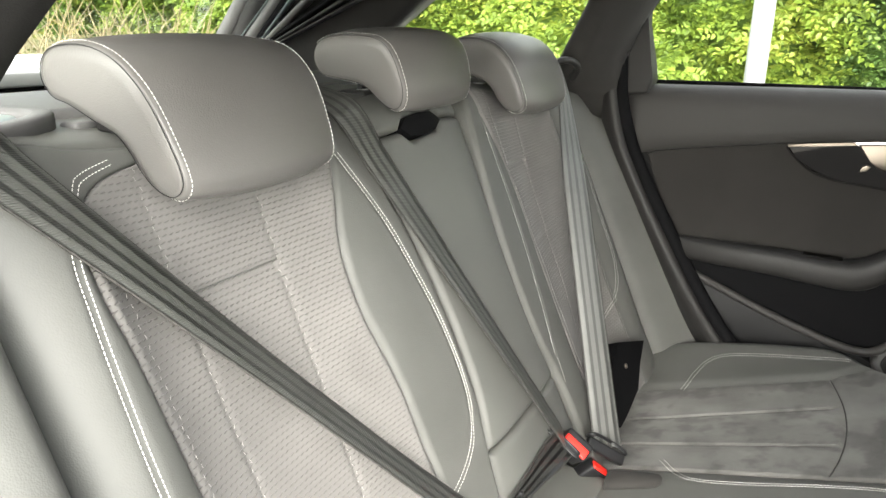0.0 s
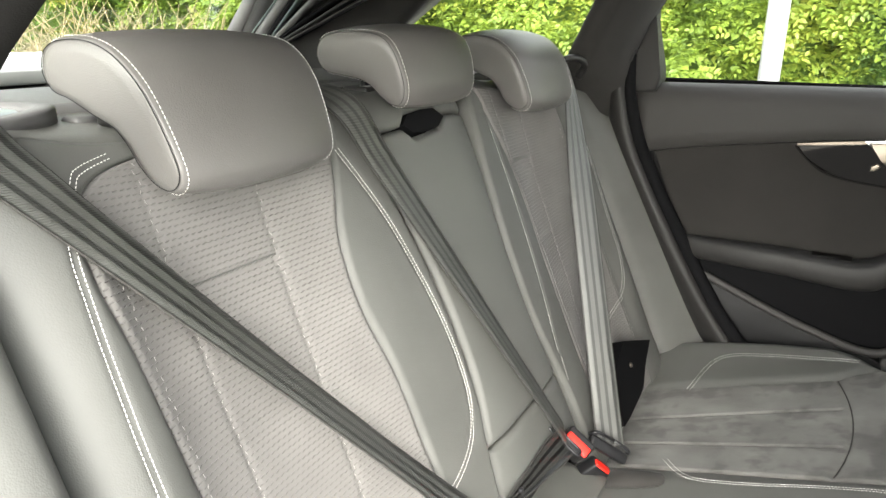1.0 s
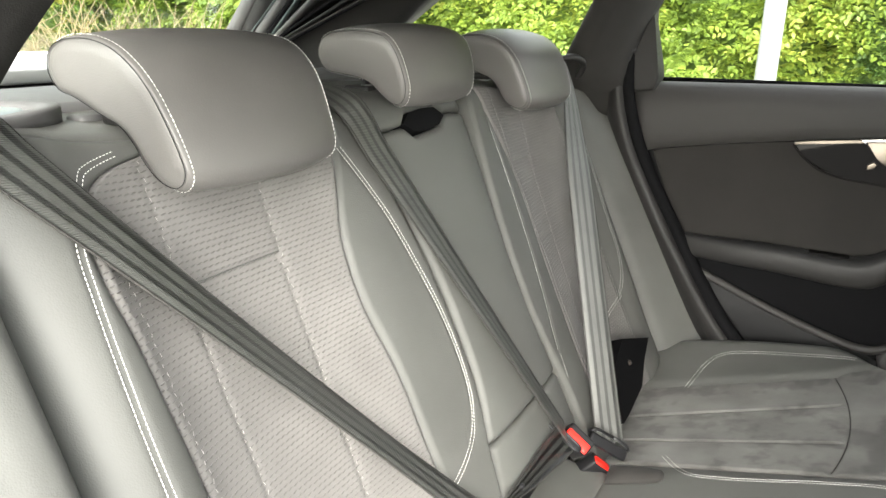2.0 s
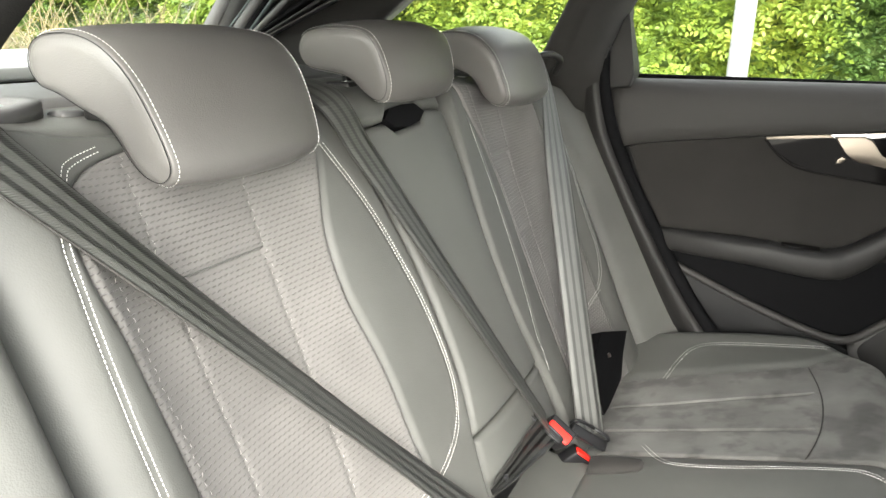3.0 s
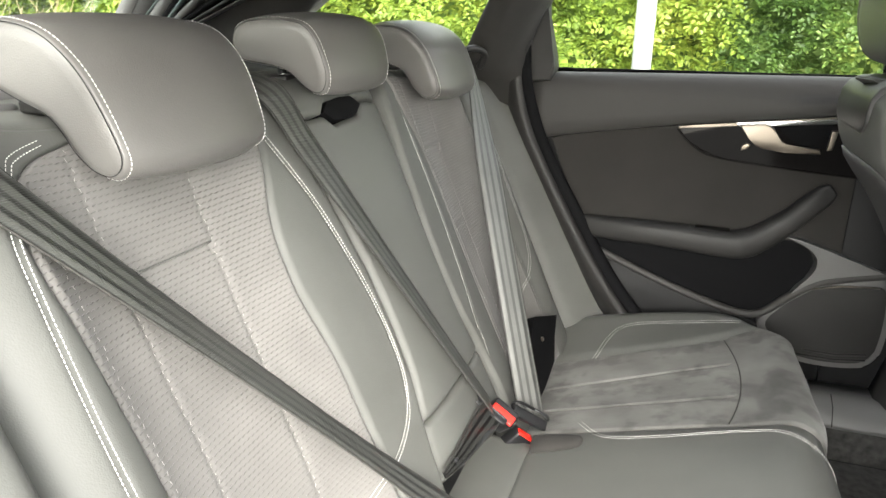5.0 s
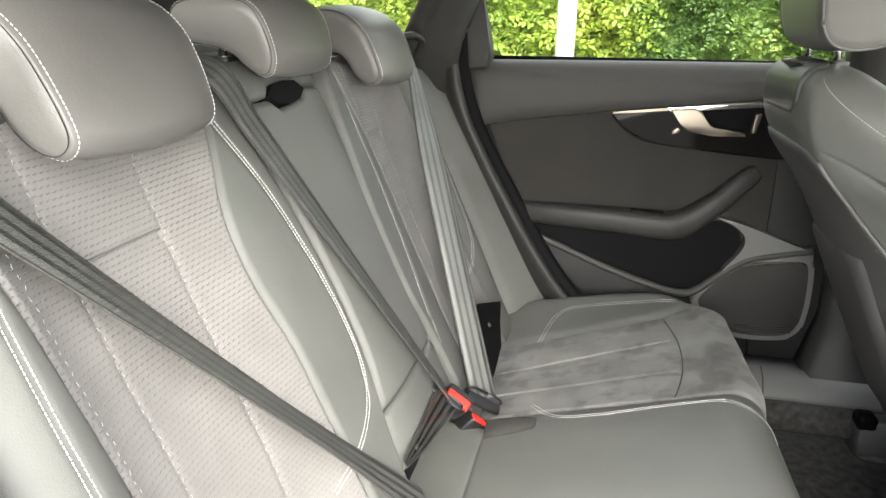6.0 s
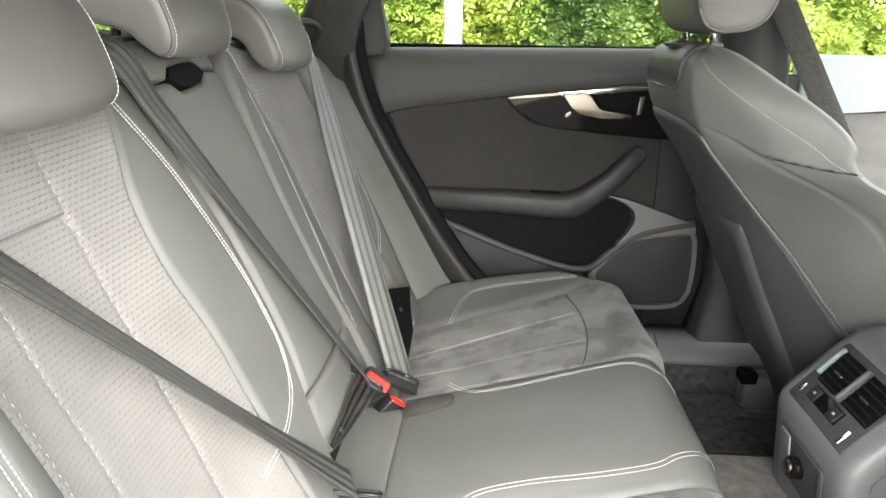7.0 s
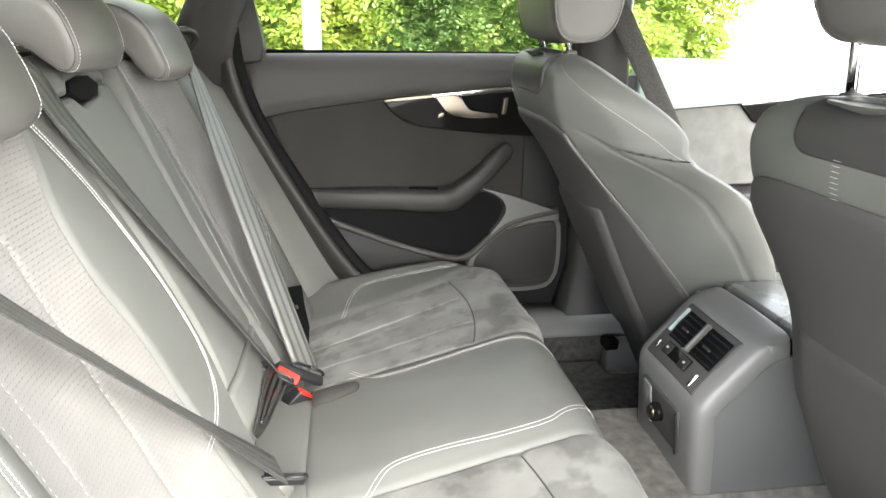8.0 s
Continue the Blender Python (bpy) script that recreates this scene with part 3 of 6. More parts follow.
def middle_back():
    ob = thing("middle_backrest", (foot[0], YC, 0.56), "dark grey leather middle backrest with a pull recess", "car seat", "rear backrests")
    left = lambda s: 0.4065 + side_in(s) + 0.001  # noqa: E731
    right = lambda s: 2 * YC - 0.4065 - side_in(s) - 0.001  # noqa: E731
    puff = lambda y, s: 0.006 - 0.010 * ((y - YC) / 0.12) ** 4 - 0.004 * max(0, (s - 0.5) / 0.1)  # noqa: E731
    slot_y = lambda y: float(np.interp(y, [0.716, 0.733, 0.808, 0.828], [0.0, 1.0, 1.0, 0.0]))  # noqa: E731
    wave = lambda y: 0.598 + 0.004 * math.sin((y - YC) * 20)  # noqa: E731
    patch("lower_pad", BACK, left, right, lambda y: 0.070 + 0.10 * max(0, 0.82 - y), lambda y: 0.1705, puff, LEATHER, ob, "", 40, 24, tuck=0.008, edge=0.009)
    patch("main_pad", BACK, left, right, lambda y: 0.173, lambda y: wave(y) - 0.015 * slot_y(y), puff, LEATHER, ob, "", 90, 60, tuck=0.007, edge=0.008)
    patch("upper_pad", BACK, left, right, lambda y: wave(y) + 0.0025 + 0.014 * slot_y(y), const(0.70), puff, LEATHER, ob, "", 90, 18, tuck=0.005, edge=0.008)
    patch("backrest_top", BACK, left, right, const(0.70), const(0.80), puff, LEATHER, ob, "", 16, 6, tucked=(0, 0, 0, 0))
    # raised plate fills the pull slot; near-black colour stands for the hollow's shade
    hexagon = [(0.714, 0.598), (0.733, 0.585), (0.768, 0.582), (0.806, 0.5865), (0.829, 0.599), (0.808, 0.6135), (0.772, 0.615), (0.735, 0.612)]
    v, f = loft([[BACK.at(YC + (y - YC) * k, 0.597 + (s - 0.597) * k, d) for y, s in hexagon] for k, d in ((0.96, -0.02), (0.96, 0.0), (0.94, 0.0022), (0.6, 0.0015), (0.2, 0.0010))])
    sharp(fixed(raw("pull_recess_plate", v, f, RUBBER, ob, "black raised plate, shade of the pull recess put into its colour")))
    body = part("shell", box(-0.03, 0.03, -0.115, 0.115, 0, 0.60, 0.012), TRIM_DARK, ob)
    body.data.transform(pose(foot[0] - 0.078, YC, foot[1] - 0.02, 0, -23.9, 0))


middle_back()

# ---- head restraints ----
HEAD = [(-0.583, 1.208), (-0.576, 1.224), (-0.560, 1.233), (-0.535, 1.236), (-0.512, 1.234), (-0.492, 1.227), (-0.475, 1.214), (-0.461, 1.196), (-0.449, 1.170), (-0.441, 1.146), (-0.440, 1.133), (-0.446, 1.124), (-0.457, 1.120), (-0.472, 1.125), (-0.485, 1.138), (-0.494, 1.154), (-0.506, 1.167), (-0.528, 1.176), (-0.555, 1.188), (-0.575, 1.194)]
HEAD_LOW = [(-0.585, 1.212), (-0.578, 1.230), (-0.560, 1.239), (-0.525, 1.242), (-0.495, 1.240), (-0.478, 1.233), (-0.467, 1.218), (-0.460, 1.197), (-0.457, 1.179), (-0.460, 1.164), (-0.468, 1.156), (-0.480, 1.157), (-0.494, 1.167), (-0.507, 1.179), (-0.524, 1.186), (-0.550, 1.190), (-0.575, 1.195)]


def headrest(yc, half, shape, label, base_z, crown=0.006, sag=0.005):
    """A padded block between two side panels; shape is the side panel's outline in x and z."""
    ob = thing("headrest", (-0.53, yc, base_z), label, "headrest", "rear headrests")
    out = curve(shape, 4, True)
    low, high = out[:, 1].min(), out[:, 1].max()
    mid = np.array((-0.512, 0.5 * (low + high) + 0.012))
    front = out[:, 0].max()

    turn_ = np.roll(out, -1, 0) - np.roll(out, 1, 0)
    inward = np.stack([-turn_[:, 1], turn_[:, 0]], 1) / np.linalg.norm(turn_, axis=1)[:, None]
    if np.sum(inward * (out.mean(0) - out)) < 0:
        inward = -inward

    def width(z):
        return half * (0.88 + 0.12 * (z - low) / (high - low))

    def ring(v, k, puff=0.0):
        pts = []
        belly = 1 - abs(v) ** 2.6
        for x, z in out:
            q = mid + (np.array((x, z)) - mid) * k
            t = (z - low) / (high - low)
            w = width(z)
            rise = min(1, max(0, (t - 0.55) / 0.4)) * crown
            drop = min(1, max(0, (0.45 - t) / 0.4)) * sag * min(1, max(0, (x - front + 0.09) / 0.06))
            ahead = 0.010 * min(1, max(0, (x - front + 0.07) / 0.05))
            pts.append((q[0] + ahead * belly, yc + v * w + puff, q[1] + (rise - drop) * belly))
        return pts

    half_rows = [(1, 1.0), (0.994, 1.016), (0.98, 1.026), (0.955, 1.032), (0.92, 1.034), (0.85, 1.036), (0.7, 1.038), (0.5, 1.04), (0.25, 1.04)]
    rows = [(-v, k) for v, k in half_rows] + [(0.0, 1.04)] + half_rows[::-1]
    v, f = loft([ring(*r) for r in rows])
    fixed(raw("cushion", v, f, LEATHER_HEAD, ob))
    for side in (-1, 1):
        v, f = loft([[(x + n[0] * g, yc + side * (width(z) + d), z + n[1] * g) for (x, z), n in zip(out, inward)] for g, d in ((0.0006, -0.008), (0.0006, -0.0015), (0.0016, -0.0002), (0.004, 0.0010), (0.008, 0.0020), (0.0115, 0.0024))])
        fixed(raw("side_panel", v, f, LEATHER_HEAD, ob))
        rim = ring(side * 0.999, 0.996)
        bar("crease", [(x, y + side * 0.0012, z) for x, y, z in [*rim, rim[0]]], 0.0004, TRIM_DARK, ob, "", 6)
        edge = np.array(ring(side * 0.958, 1.0325))
        n = len(edge)
        pts = [edge[i % n] for i in range(n + 1)]
        off = []
        for i in range(n + 1):
            t = edge[(i + 1) % n] - edge[i - 1]
            o = np.array((t[2], 0, -t[0]))
            o /= np.linalg.norm(o)
            if np.dot(o, edge[i % n] - np.array((mid[0], edge[i % n][1], mid[1]))) < 0:
                o = -o
            off.append(o)
        vv, ff = stitch_row([q + o * 0.0006 for q, o in zip(pts, off)], off)
        raw("stitching", vv, ff, THREAD, ob, "white stitching")
    for k in (-0.055, 0.055):
        bar("post", [(-0.545, yc + k, base_z - 0.03), (-0.54, yc + k, 1.20)], 0.006, TRIM_DARK, ob, "dark steel post", 10)
        part("guide_sleeve", box(-0.565, -0.525, yc + k - 0.020, yc + k + 0.020, base_z - 0.010, base_z + 0.002, 0.004, 3), TRIM, ob)
    part("guide_bracket", box(-0.606, -0.580, yc - half * 0.78, yc - half * 0.55, base_z - 0.018, base_z - 0.003, 0.005, 3), SHELL, ob, "grey post guide")
    part("height_button", box(-0.548, -0.530, yc - half * 0.62, yc - half * 0.5, base_z - 0.012, base_z + 0.003, 0.003, 3), PALE, ob, "pale grey release button")


headrest(0.420, 0.106, HEAD, "dark grey leather headrest with white stitching, on the rear backrest", 1.172)
headrest(0.773, 0.100, HEAD_LOW, "low dark grey leather headrest on the middle backrest", 1.172, 0.009, 0.003)
headrest(1.139, 0.117, HEAD, "dark grey leather headrest with white stitching beside the far pillar", 1.172, 0.009, 0.005)


# ---- the rear cushion ----
def rear_cushion():
    ob = thing("rear_seat_cushion", (0.0, YC, 0.46), "rear seat cushion, suede outer places, leather middle and edges, white stitching", "car seat")
    bump = knots([(-0.75, 0.010), (-0.66, 0.026), (-0.60, 0.014), (-0.50, -0.004), (-0.37, -0.010), (-0.25, -0.004), (-0.185, 0.002), (-0.165, 0.004), (-0.135, 0.013), (-0.10, 0.015), (0.0, 0.015), (0.10, 0.013), (0.135, 0.010), (0.165, 0.004), (0.185, 0.002), (0.25, -0.004), (0.37, -0.010), (0.50, -0.004), (0.60, 0.014), (0.66, 0.026), (0.75, 0.010)])

    def depth(y, s):
        k = min(1, max(0, (s + 0.62) / 0.12))
        lip = min(1, max(0, (-s - 0.46) / 0.06))
        drop = min(1, max(0, (abs(y - YC) - 0.38) / 0.22)) ** 1.5 * min(1, max(0, (-s - 0.14) / 0.32))
        place = min(1, max(0, (abs(y - YC) - 0.12) / 0.12))
        place = place * place * (3 - 2 * place)
        return bump(y - YC) * (0.25 + 0.75 * k) + lip * 0.022 * place - 0.024 * drop

    # the suede widens towards the front, where the cushion's corner is rounded off
    border = knots([(0.0, 0.470), (0.064, 0.475), (0.18, 0.492), (0.30, 0.512), (0.40, 0.538), (0.435, 0.560), (0.465, 0.570), (0.49, 0.548), (0.53, 0.530), (0.7, 0.520)])
    corner = knots([(0.0, 0.665), (0.34, 0.665), (0.39, 0.657), (0.43, 0.632), (0.465, 0.592), (0.49, 0.560), (0.53, 0.540), (0.7, 0.530)])
    for side in (-1, 1):
        at = lambda u: YC + side * u  # noqa: E731
        inner = lambda s: at(0.172)  # noqa: E731
        skew = lambda s: at(border(-s))  # noqa: E731

        def quilt(y, s):
            u = side * (y - YC)
            d = depth(y, s)
            for c, k in ((0.355, -0.17), (0.258, -0.06)):
                d += groove(u - (c + k * (s + 0.05)), 0.0034, 0.0048) if s > cs(0.088) else 0
            arc = cs(0.078) - 0.026 * (1 - ((u - 0.36) / 0.185) ** 2)
            return d + groove(s - arc, 0.006, 0.0045)

        patch("suede_panel", SEAT, inner, skew, const(FRONT), const(0.0), quilt, SUEDE, ob, "grey suede panel with brushed marks", 170, 130, tuck=0.004, edge=0.008)
        # dark bars deepen the grooves: their shade put in as colour
        for c, k in ((0.355, -0.17), (0.258, -0.06)):
            bar("crease", [SEAT.at(at(c + k * (s + 0.05)), s, quilt(at(c + k * (s + 0.05)), s) + 0.0012) for s in np.linspace(-0.03, cs(0.082), 40)], 0.0009, INSERT, ob, "", 6)
        # the same dark bar for shade along the bowed groove
        bow = [(u, cs(0.078) - 0.026 * (1 - ((u - 0.36) / 0.185) ** 2)) for u in np.linspace(0.18, 0.530, 40)]
        bar("crease", [SEAT.at(at(u), s, quilt(at(u), s) + 0.0012) for u, s in bow], 0.0012, INSERT, ob, "", 6)
        patch("outer_edge", SEAT, skew, lambda s: at(corner(-s)), const(FRONT), const(0.0), depth, LEATHER, ob, "dark grey leather edge", 26, 60, tuck=0.012, edge=0.03)
        path = [(0.475, cs(-0.165)), (0.535, cs(-0.150)), (0.582, cs(-0.130)), (0.605, cs(-0.10)), (0.610, cs(-0.04)), (0.608, cs(0.04)), (0.606, cs(0.09)), (0.602, cs(0.118))]
        seam("stitching", SEAT, [(at(u), s) for u, s in path], depth, THREAD, ob, (-0.0034, 0.0034), "white twin stitching")
        mids = [(0.20, cs(-0.150)), (0.150, cs(-0.115)), (0.132, cs(-0.085)), (0.130, cs(-0.02)), (0.137, cs(0.06)), (0.138, cs(0.13)), (0.128, cs(0.155)), (0.105, cs(0.19)), (0.085, cs(0.23))]
        seam("stitching", SEAT, [(at(u), s) for u, s in mids], depth, THREAD, ob, (-0.0034, 0.0034), "white twin stitching")
    patch("middle_panel", SEAT, const(YC - 0.170), const(YC + 0.170), const(FRONT), const(cs(-0.222)), depth, LEATHER, ob, "smooth dark grey leather middle", 50, 70, tuck=0.006, edge=0.01)
    part("base", box(-0.30, 0.10, YC - 0.655, YC + 0.655, 0.395, 0.535, 0.02, 3), TRIM_DARK, ob)


rear_cushion()
filler = thing("seat_gap_filler", (-0.27, YC, 0.54), "grey leather strip closing the gap behind the cushion", "seat trim")
patch("cover", Surf([(-0.215 - a, 0.578 - 0.12 * a + 0.0) for a in np.linspace(0, 0.13, 10)], 0.0), const(YC - 0.20), const(YC + 0.125), const(0.0), const(0.13), lambda y, s: 0.004 + 0.042 * (s / 0.13) ** 2, LEATHER, filler, "", 20, 12)

# the black plate of the child-seat anchor in the crease
anchor = thing("anchor_cover", (-0.26, 1.14, 0.57), "black plastic anchor cover with a small screw in the crease", "anchor cover")
shape = [(1.03, 0.005), (1.036, 0.075), (1.10, 0.10), (1.157, 0.115), (1.295, 0.062), (1.228, 0.039), (1.171, 0.010), (1.07, 0.004)]
v_, f_ = loft([[BACK.at(y, s, d) for y, s in shape] for d in (-0.01, 0.012, 0.014)])
sharp(fixed(raw("plate", v_, f_, RUBBER, anchor)))
part("screw", moved(box(-0.002, 0.003, -0.004, 0.004, -0.004, 0.004, 0.0015), Matrix.Translation(tuple(BACK.at(1.147, 0.070, 0.015))) @ pose(0, 0, 0, 0, -24, 0)), SATIN, anchor, "small bright screw")

# ---- belts ----
TURNED = np.array((0.914, 0.0, 0.405))


def strap(name, pts, normals, label, widths=(0.047,)):
    ob = thing(name, tuple(pts[-1]), label, "seat belt", "rear seat belts")
    ribbon("webbing", pts, normals, widths if len(widths) > 1 else (widths[0], widths[0]), LAP_SHADED if name == "lap_belt" else BELT, ob)
    q = np.array(pts[-2]) * 0.7 + np.array(pts[-1]) * 0.3
    line, nor = curve(pts, 10), curve(normals, 10)
    tan = np.gradient(line, axis=0)
    across = np.cross(tan, nor)
    across /= np.linalg.norm(across, axis=1)[:, None]
    wid = np.interp(np.linspace(0, 1, len(line)), np.linspace(0, 1, len(widths)), widths) if len(widths) > 1 else np.full(len(line), widths[0])
    for sgn in (-1, 1):
        bar("selvedge", line + across * (sgn * (wid / 2 - 0.0006))[:, None], 0.0011, SELVEDGE, ob, "", 5)
    if name == "lap_belt":
        part("stop_button", moved(box(-0.003, 0.003, -0.004, 0.004, -0.004, 0.004, 0.0015), Matrix.Translation(tuple(q))), BUCKLE, ob, "black stop button")
    return ob


def lerp(a, b, n):
    return [np.array(a) + (np.array(b) - np.array(a)) * t for t in np.linspace(0, 1, n)]


def twisted(a, b, angles):
    """Ways out of a strap from a to b, turned about its run by the angles."""
    t = (np.array(b) - np.array(a)) / np.linalg.norm(np.array(b) - np.array(a))
    n0 = TURNED - t * np.dot(TURNED, t)
    n0 /= np.linalg.norm(n0)
    side = np.cross(t, n0)
    return [math.cos(radians(q)) * n0 + math.sin(radians(q)) * side for q in angles]


near_top, near_low = np.array((-0.485, 0.221, 1.152)), np.array((-0.248, 0.604, 0.642))
strap("seat_belt", [BACK.at(0.160, 0.78, 0.012), BACK.at(0.182, 0.70, 0.014), BACK.at(0.204, 0.655, 0.014)] + lerp(near_top, near_low, 11), [np.array((0.0, -0.1, 1.0)), np.array((0.3, -0.1, 0.95)), np.array((0.7, -0.15, 0.75))] + twisted(near_top, near_low, (-10, -18, -23, -27, -30, -31, -32, -30, -25, -18, -14)), "dark grey seat belt across the near backrest, fastened")
mid_top, mid_low = BACK.at(0.600, 0.628, 0.016), np.array((-0.268, 0.807, 0.688))
strap("seat_belt", [BACK.at(0.580, 0.76, 0.012), BACK.at(0.588, 0.69, 0.012)] + lerp(mid_top, mid_low, 9), [np.array((0.0, 0.0, 1.0)), np.array((0.5, 0.0, 0.85))] + twisted(mid_top, mid_low, (4, 1, -3, -7, -11, -14, -17, -19, -20)), "dark grey middle seat belt running to the red buckle")
far_top, far_low = np.array((-0.446, 1.264, 1.135)), np.array((-0.226, 0.912, 0.622))
strap("seat_belt", [far_top + (-0.02, 0.03, 0.045)] + lerp(far_top, far_low, 7), [np.array((0.95, 0.25, 0.3)), np.array((0.93, -0.1, 0.3)), np.array((0.85, -0.5, 0.3))] + [TURNED + (-0.1, -0.9, 0)] * 5, "dark grey seat belt before the far backrest, fastened")
loop = thing("belt_guide", (-0.47, 1.31, 1.16), "dark grey plastic belt guide on the backrest shoulder", "belt guide")
bar("loop", curve([(-0.50, 1.28, 1.155), (-0.478, 1.265, 1.185), (-0.455, 1.295, 1.195), (-0.445, 1.335, 1.182), (-0.462, 1.355, 1.155)], 8), 0.007, TRIM, loop)


def axes(wide, up):
    """A turn whose y runs along wide and whose z runs as near to up as it can."""
    w = Vector(wide).normalized()
    u = (Vector(up) - w * w.dot(Vector(up))).normalized()
    n = w.cross(u)
    return Matrix(((n.x, w.x, u.x, 0), (n.y, w.y, u.y, 0), (n.z, w.z, u.z, 0), (0, 0, 0, 1)))


def buckle(at, turn, label, size=1.0):
    """A belt buckle: black housing, red press button beside the slot."""
    ob = thing("buckle", at, label, "belt buckle", "buckles")
    m = Matrix.Translation(at) @ turn
    part("housing", moved(box(-0.014 * size, 0.014 * size, -0.023 * size, 0.023 * size, -0.06 * size, 0.006 * size, 0.004, 3), m), BUCKLE, ob)
    part("button", moved(box(-0.0035 * size, 0.0125 * size, -0.0205 * size, 0.0205 * size, 0.0 * size, 0.0095 * size, 0.0025, 3), m), RED, ob, "red press button")
    return ob


MID_TURN = axes((0.82, 0.0, -0.57), (-0.25, -0.46, 0.85))
FAR_TURN = axes((0.62, 0.52, -0.59), (-0.30, 0.30, 0.90))
NEAR_TURN = axes((0.94, 0.24, -0.24), (-0.10, -0.30, 0.95))
buckle((-0.253, 0.826, 0.668), MID_TURN, "black buckle with a red button, belt clicked in", 0.98)
buckle((-0.236, 0.896, 0.590), axes((0.55, 0.50, -0.66), (-0.25, -0.40, 0.88)), "black buckle with a red button beside the middle cushion", 0.8)
buckle((-0.240, 0.618, 0.565), NEAR_TURN, "black buckle of the near belt", 0.95)


def tongue(at, m, label, k=1.0, bright=True):
    """The tongue of a belt: black grip with a slot frame, steel plate below."""
    ob = thing("belt_tongue", at, label, "belt tongue", "belt tongues")
    mm = Matrix.Translation(at) @ m @ Matrix.Scale(k, 4)
    part("grip", moved(box(-0.005, 0.005, -0.030, 0.030, -0.010, 0.004, 0.003, 3), mm), BUCKLE, ob)
    if bright:
        part("plate", moved(box(-0.0012, 0.0012, -0.019, 0.019, -0.060, -0.008, 0.001), mm), CHROME, ob, "steel plate")
    rim = [tuple(mm @ Vector((0.0055 * math.copysign(abs(math.cos(w)) ** 0.4, math.cos(w)), 0.030 * math.copysign(abs(math.sin(w)) ** 0.35, math.sin(w)), 0.005 + 0.004 * math.cos(w)))) for w in np.linspace(0, 2 * math.pi, 29)]
    bar("slot_frame", rim, 0.0022 * k, BUCKLE, ob, "", 8)


tongue((-0.227, 0.903, 0.624), FAR_TURN, "black belt tongue of the far belt", 1.28, False)
tongue((-0.246, 0.604, 0.630), NEAR_TURN, "black belt tongue of the near belt", 1.05)
tongue((-0.270, 0.806, 0.680), MID_TURN, "black belt tongue of the middle belt", 1.0, False)
strap("lap_belt", [np.array((-0.265, 0.808, 0.680)), np.array((-0.269, 0.770, 0.679)), np.array((-0.273, 0.733, 0.678)), np.array((-0.276, 0.683, 0.679)), np.array((-0.281, 0.630, 0.681))], [np.array((0.80, -0.25, 0.50))] * 5, "lap strap running from the buckle into the crease, shadow put into its black colour", (0.046, 0.044, 0.036, 0.026, 0.010))
pocket = thing("buckle_pocket", (-0.19, 0.88, 0.58), "charcoal fabric pocket round the buckle at the cushion", "seat pocket")
v_, f_ = loft([[(-0.216 + 0.080 * t + 0 * w, 0.880 + 0.010 * t + r * math.cos(w), 0.584 + 0.020 * t + 0.62 * r * math.sin(w)) for w in np.linspace(0, 2 * math.pi, 18, endpoint=False)] for t, r in ((0, 0.022), (0.3, 0.021), (0.7, 0.018), (0.92, 0.014), (0.99, 0.007), (1.0, 0.002))])
fixed(raw("sleeve", v_, f_, INSERT, pocket))

# ---- the far rear door ----
def outline(points, n=6):
    return [tuple(q) for q in curve(points, n, True)]


def shelf(name, pts, y0, y1, mat, parent, label="", r=0.006, smooth_n=0, seg=3):
    """A raised panel with an outline in x and z, from y0 (towards the cabin) back to y1."""
    pts = outline(pts, smooth_n) if smooth_n else pts
    return sharp(part(name, prism(pts, y0, y1, r, seg), mat, parent, label), 40)


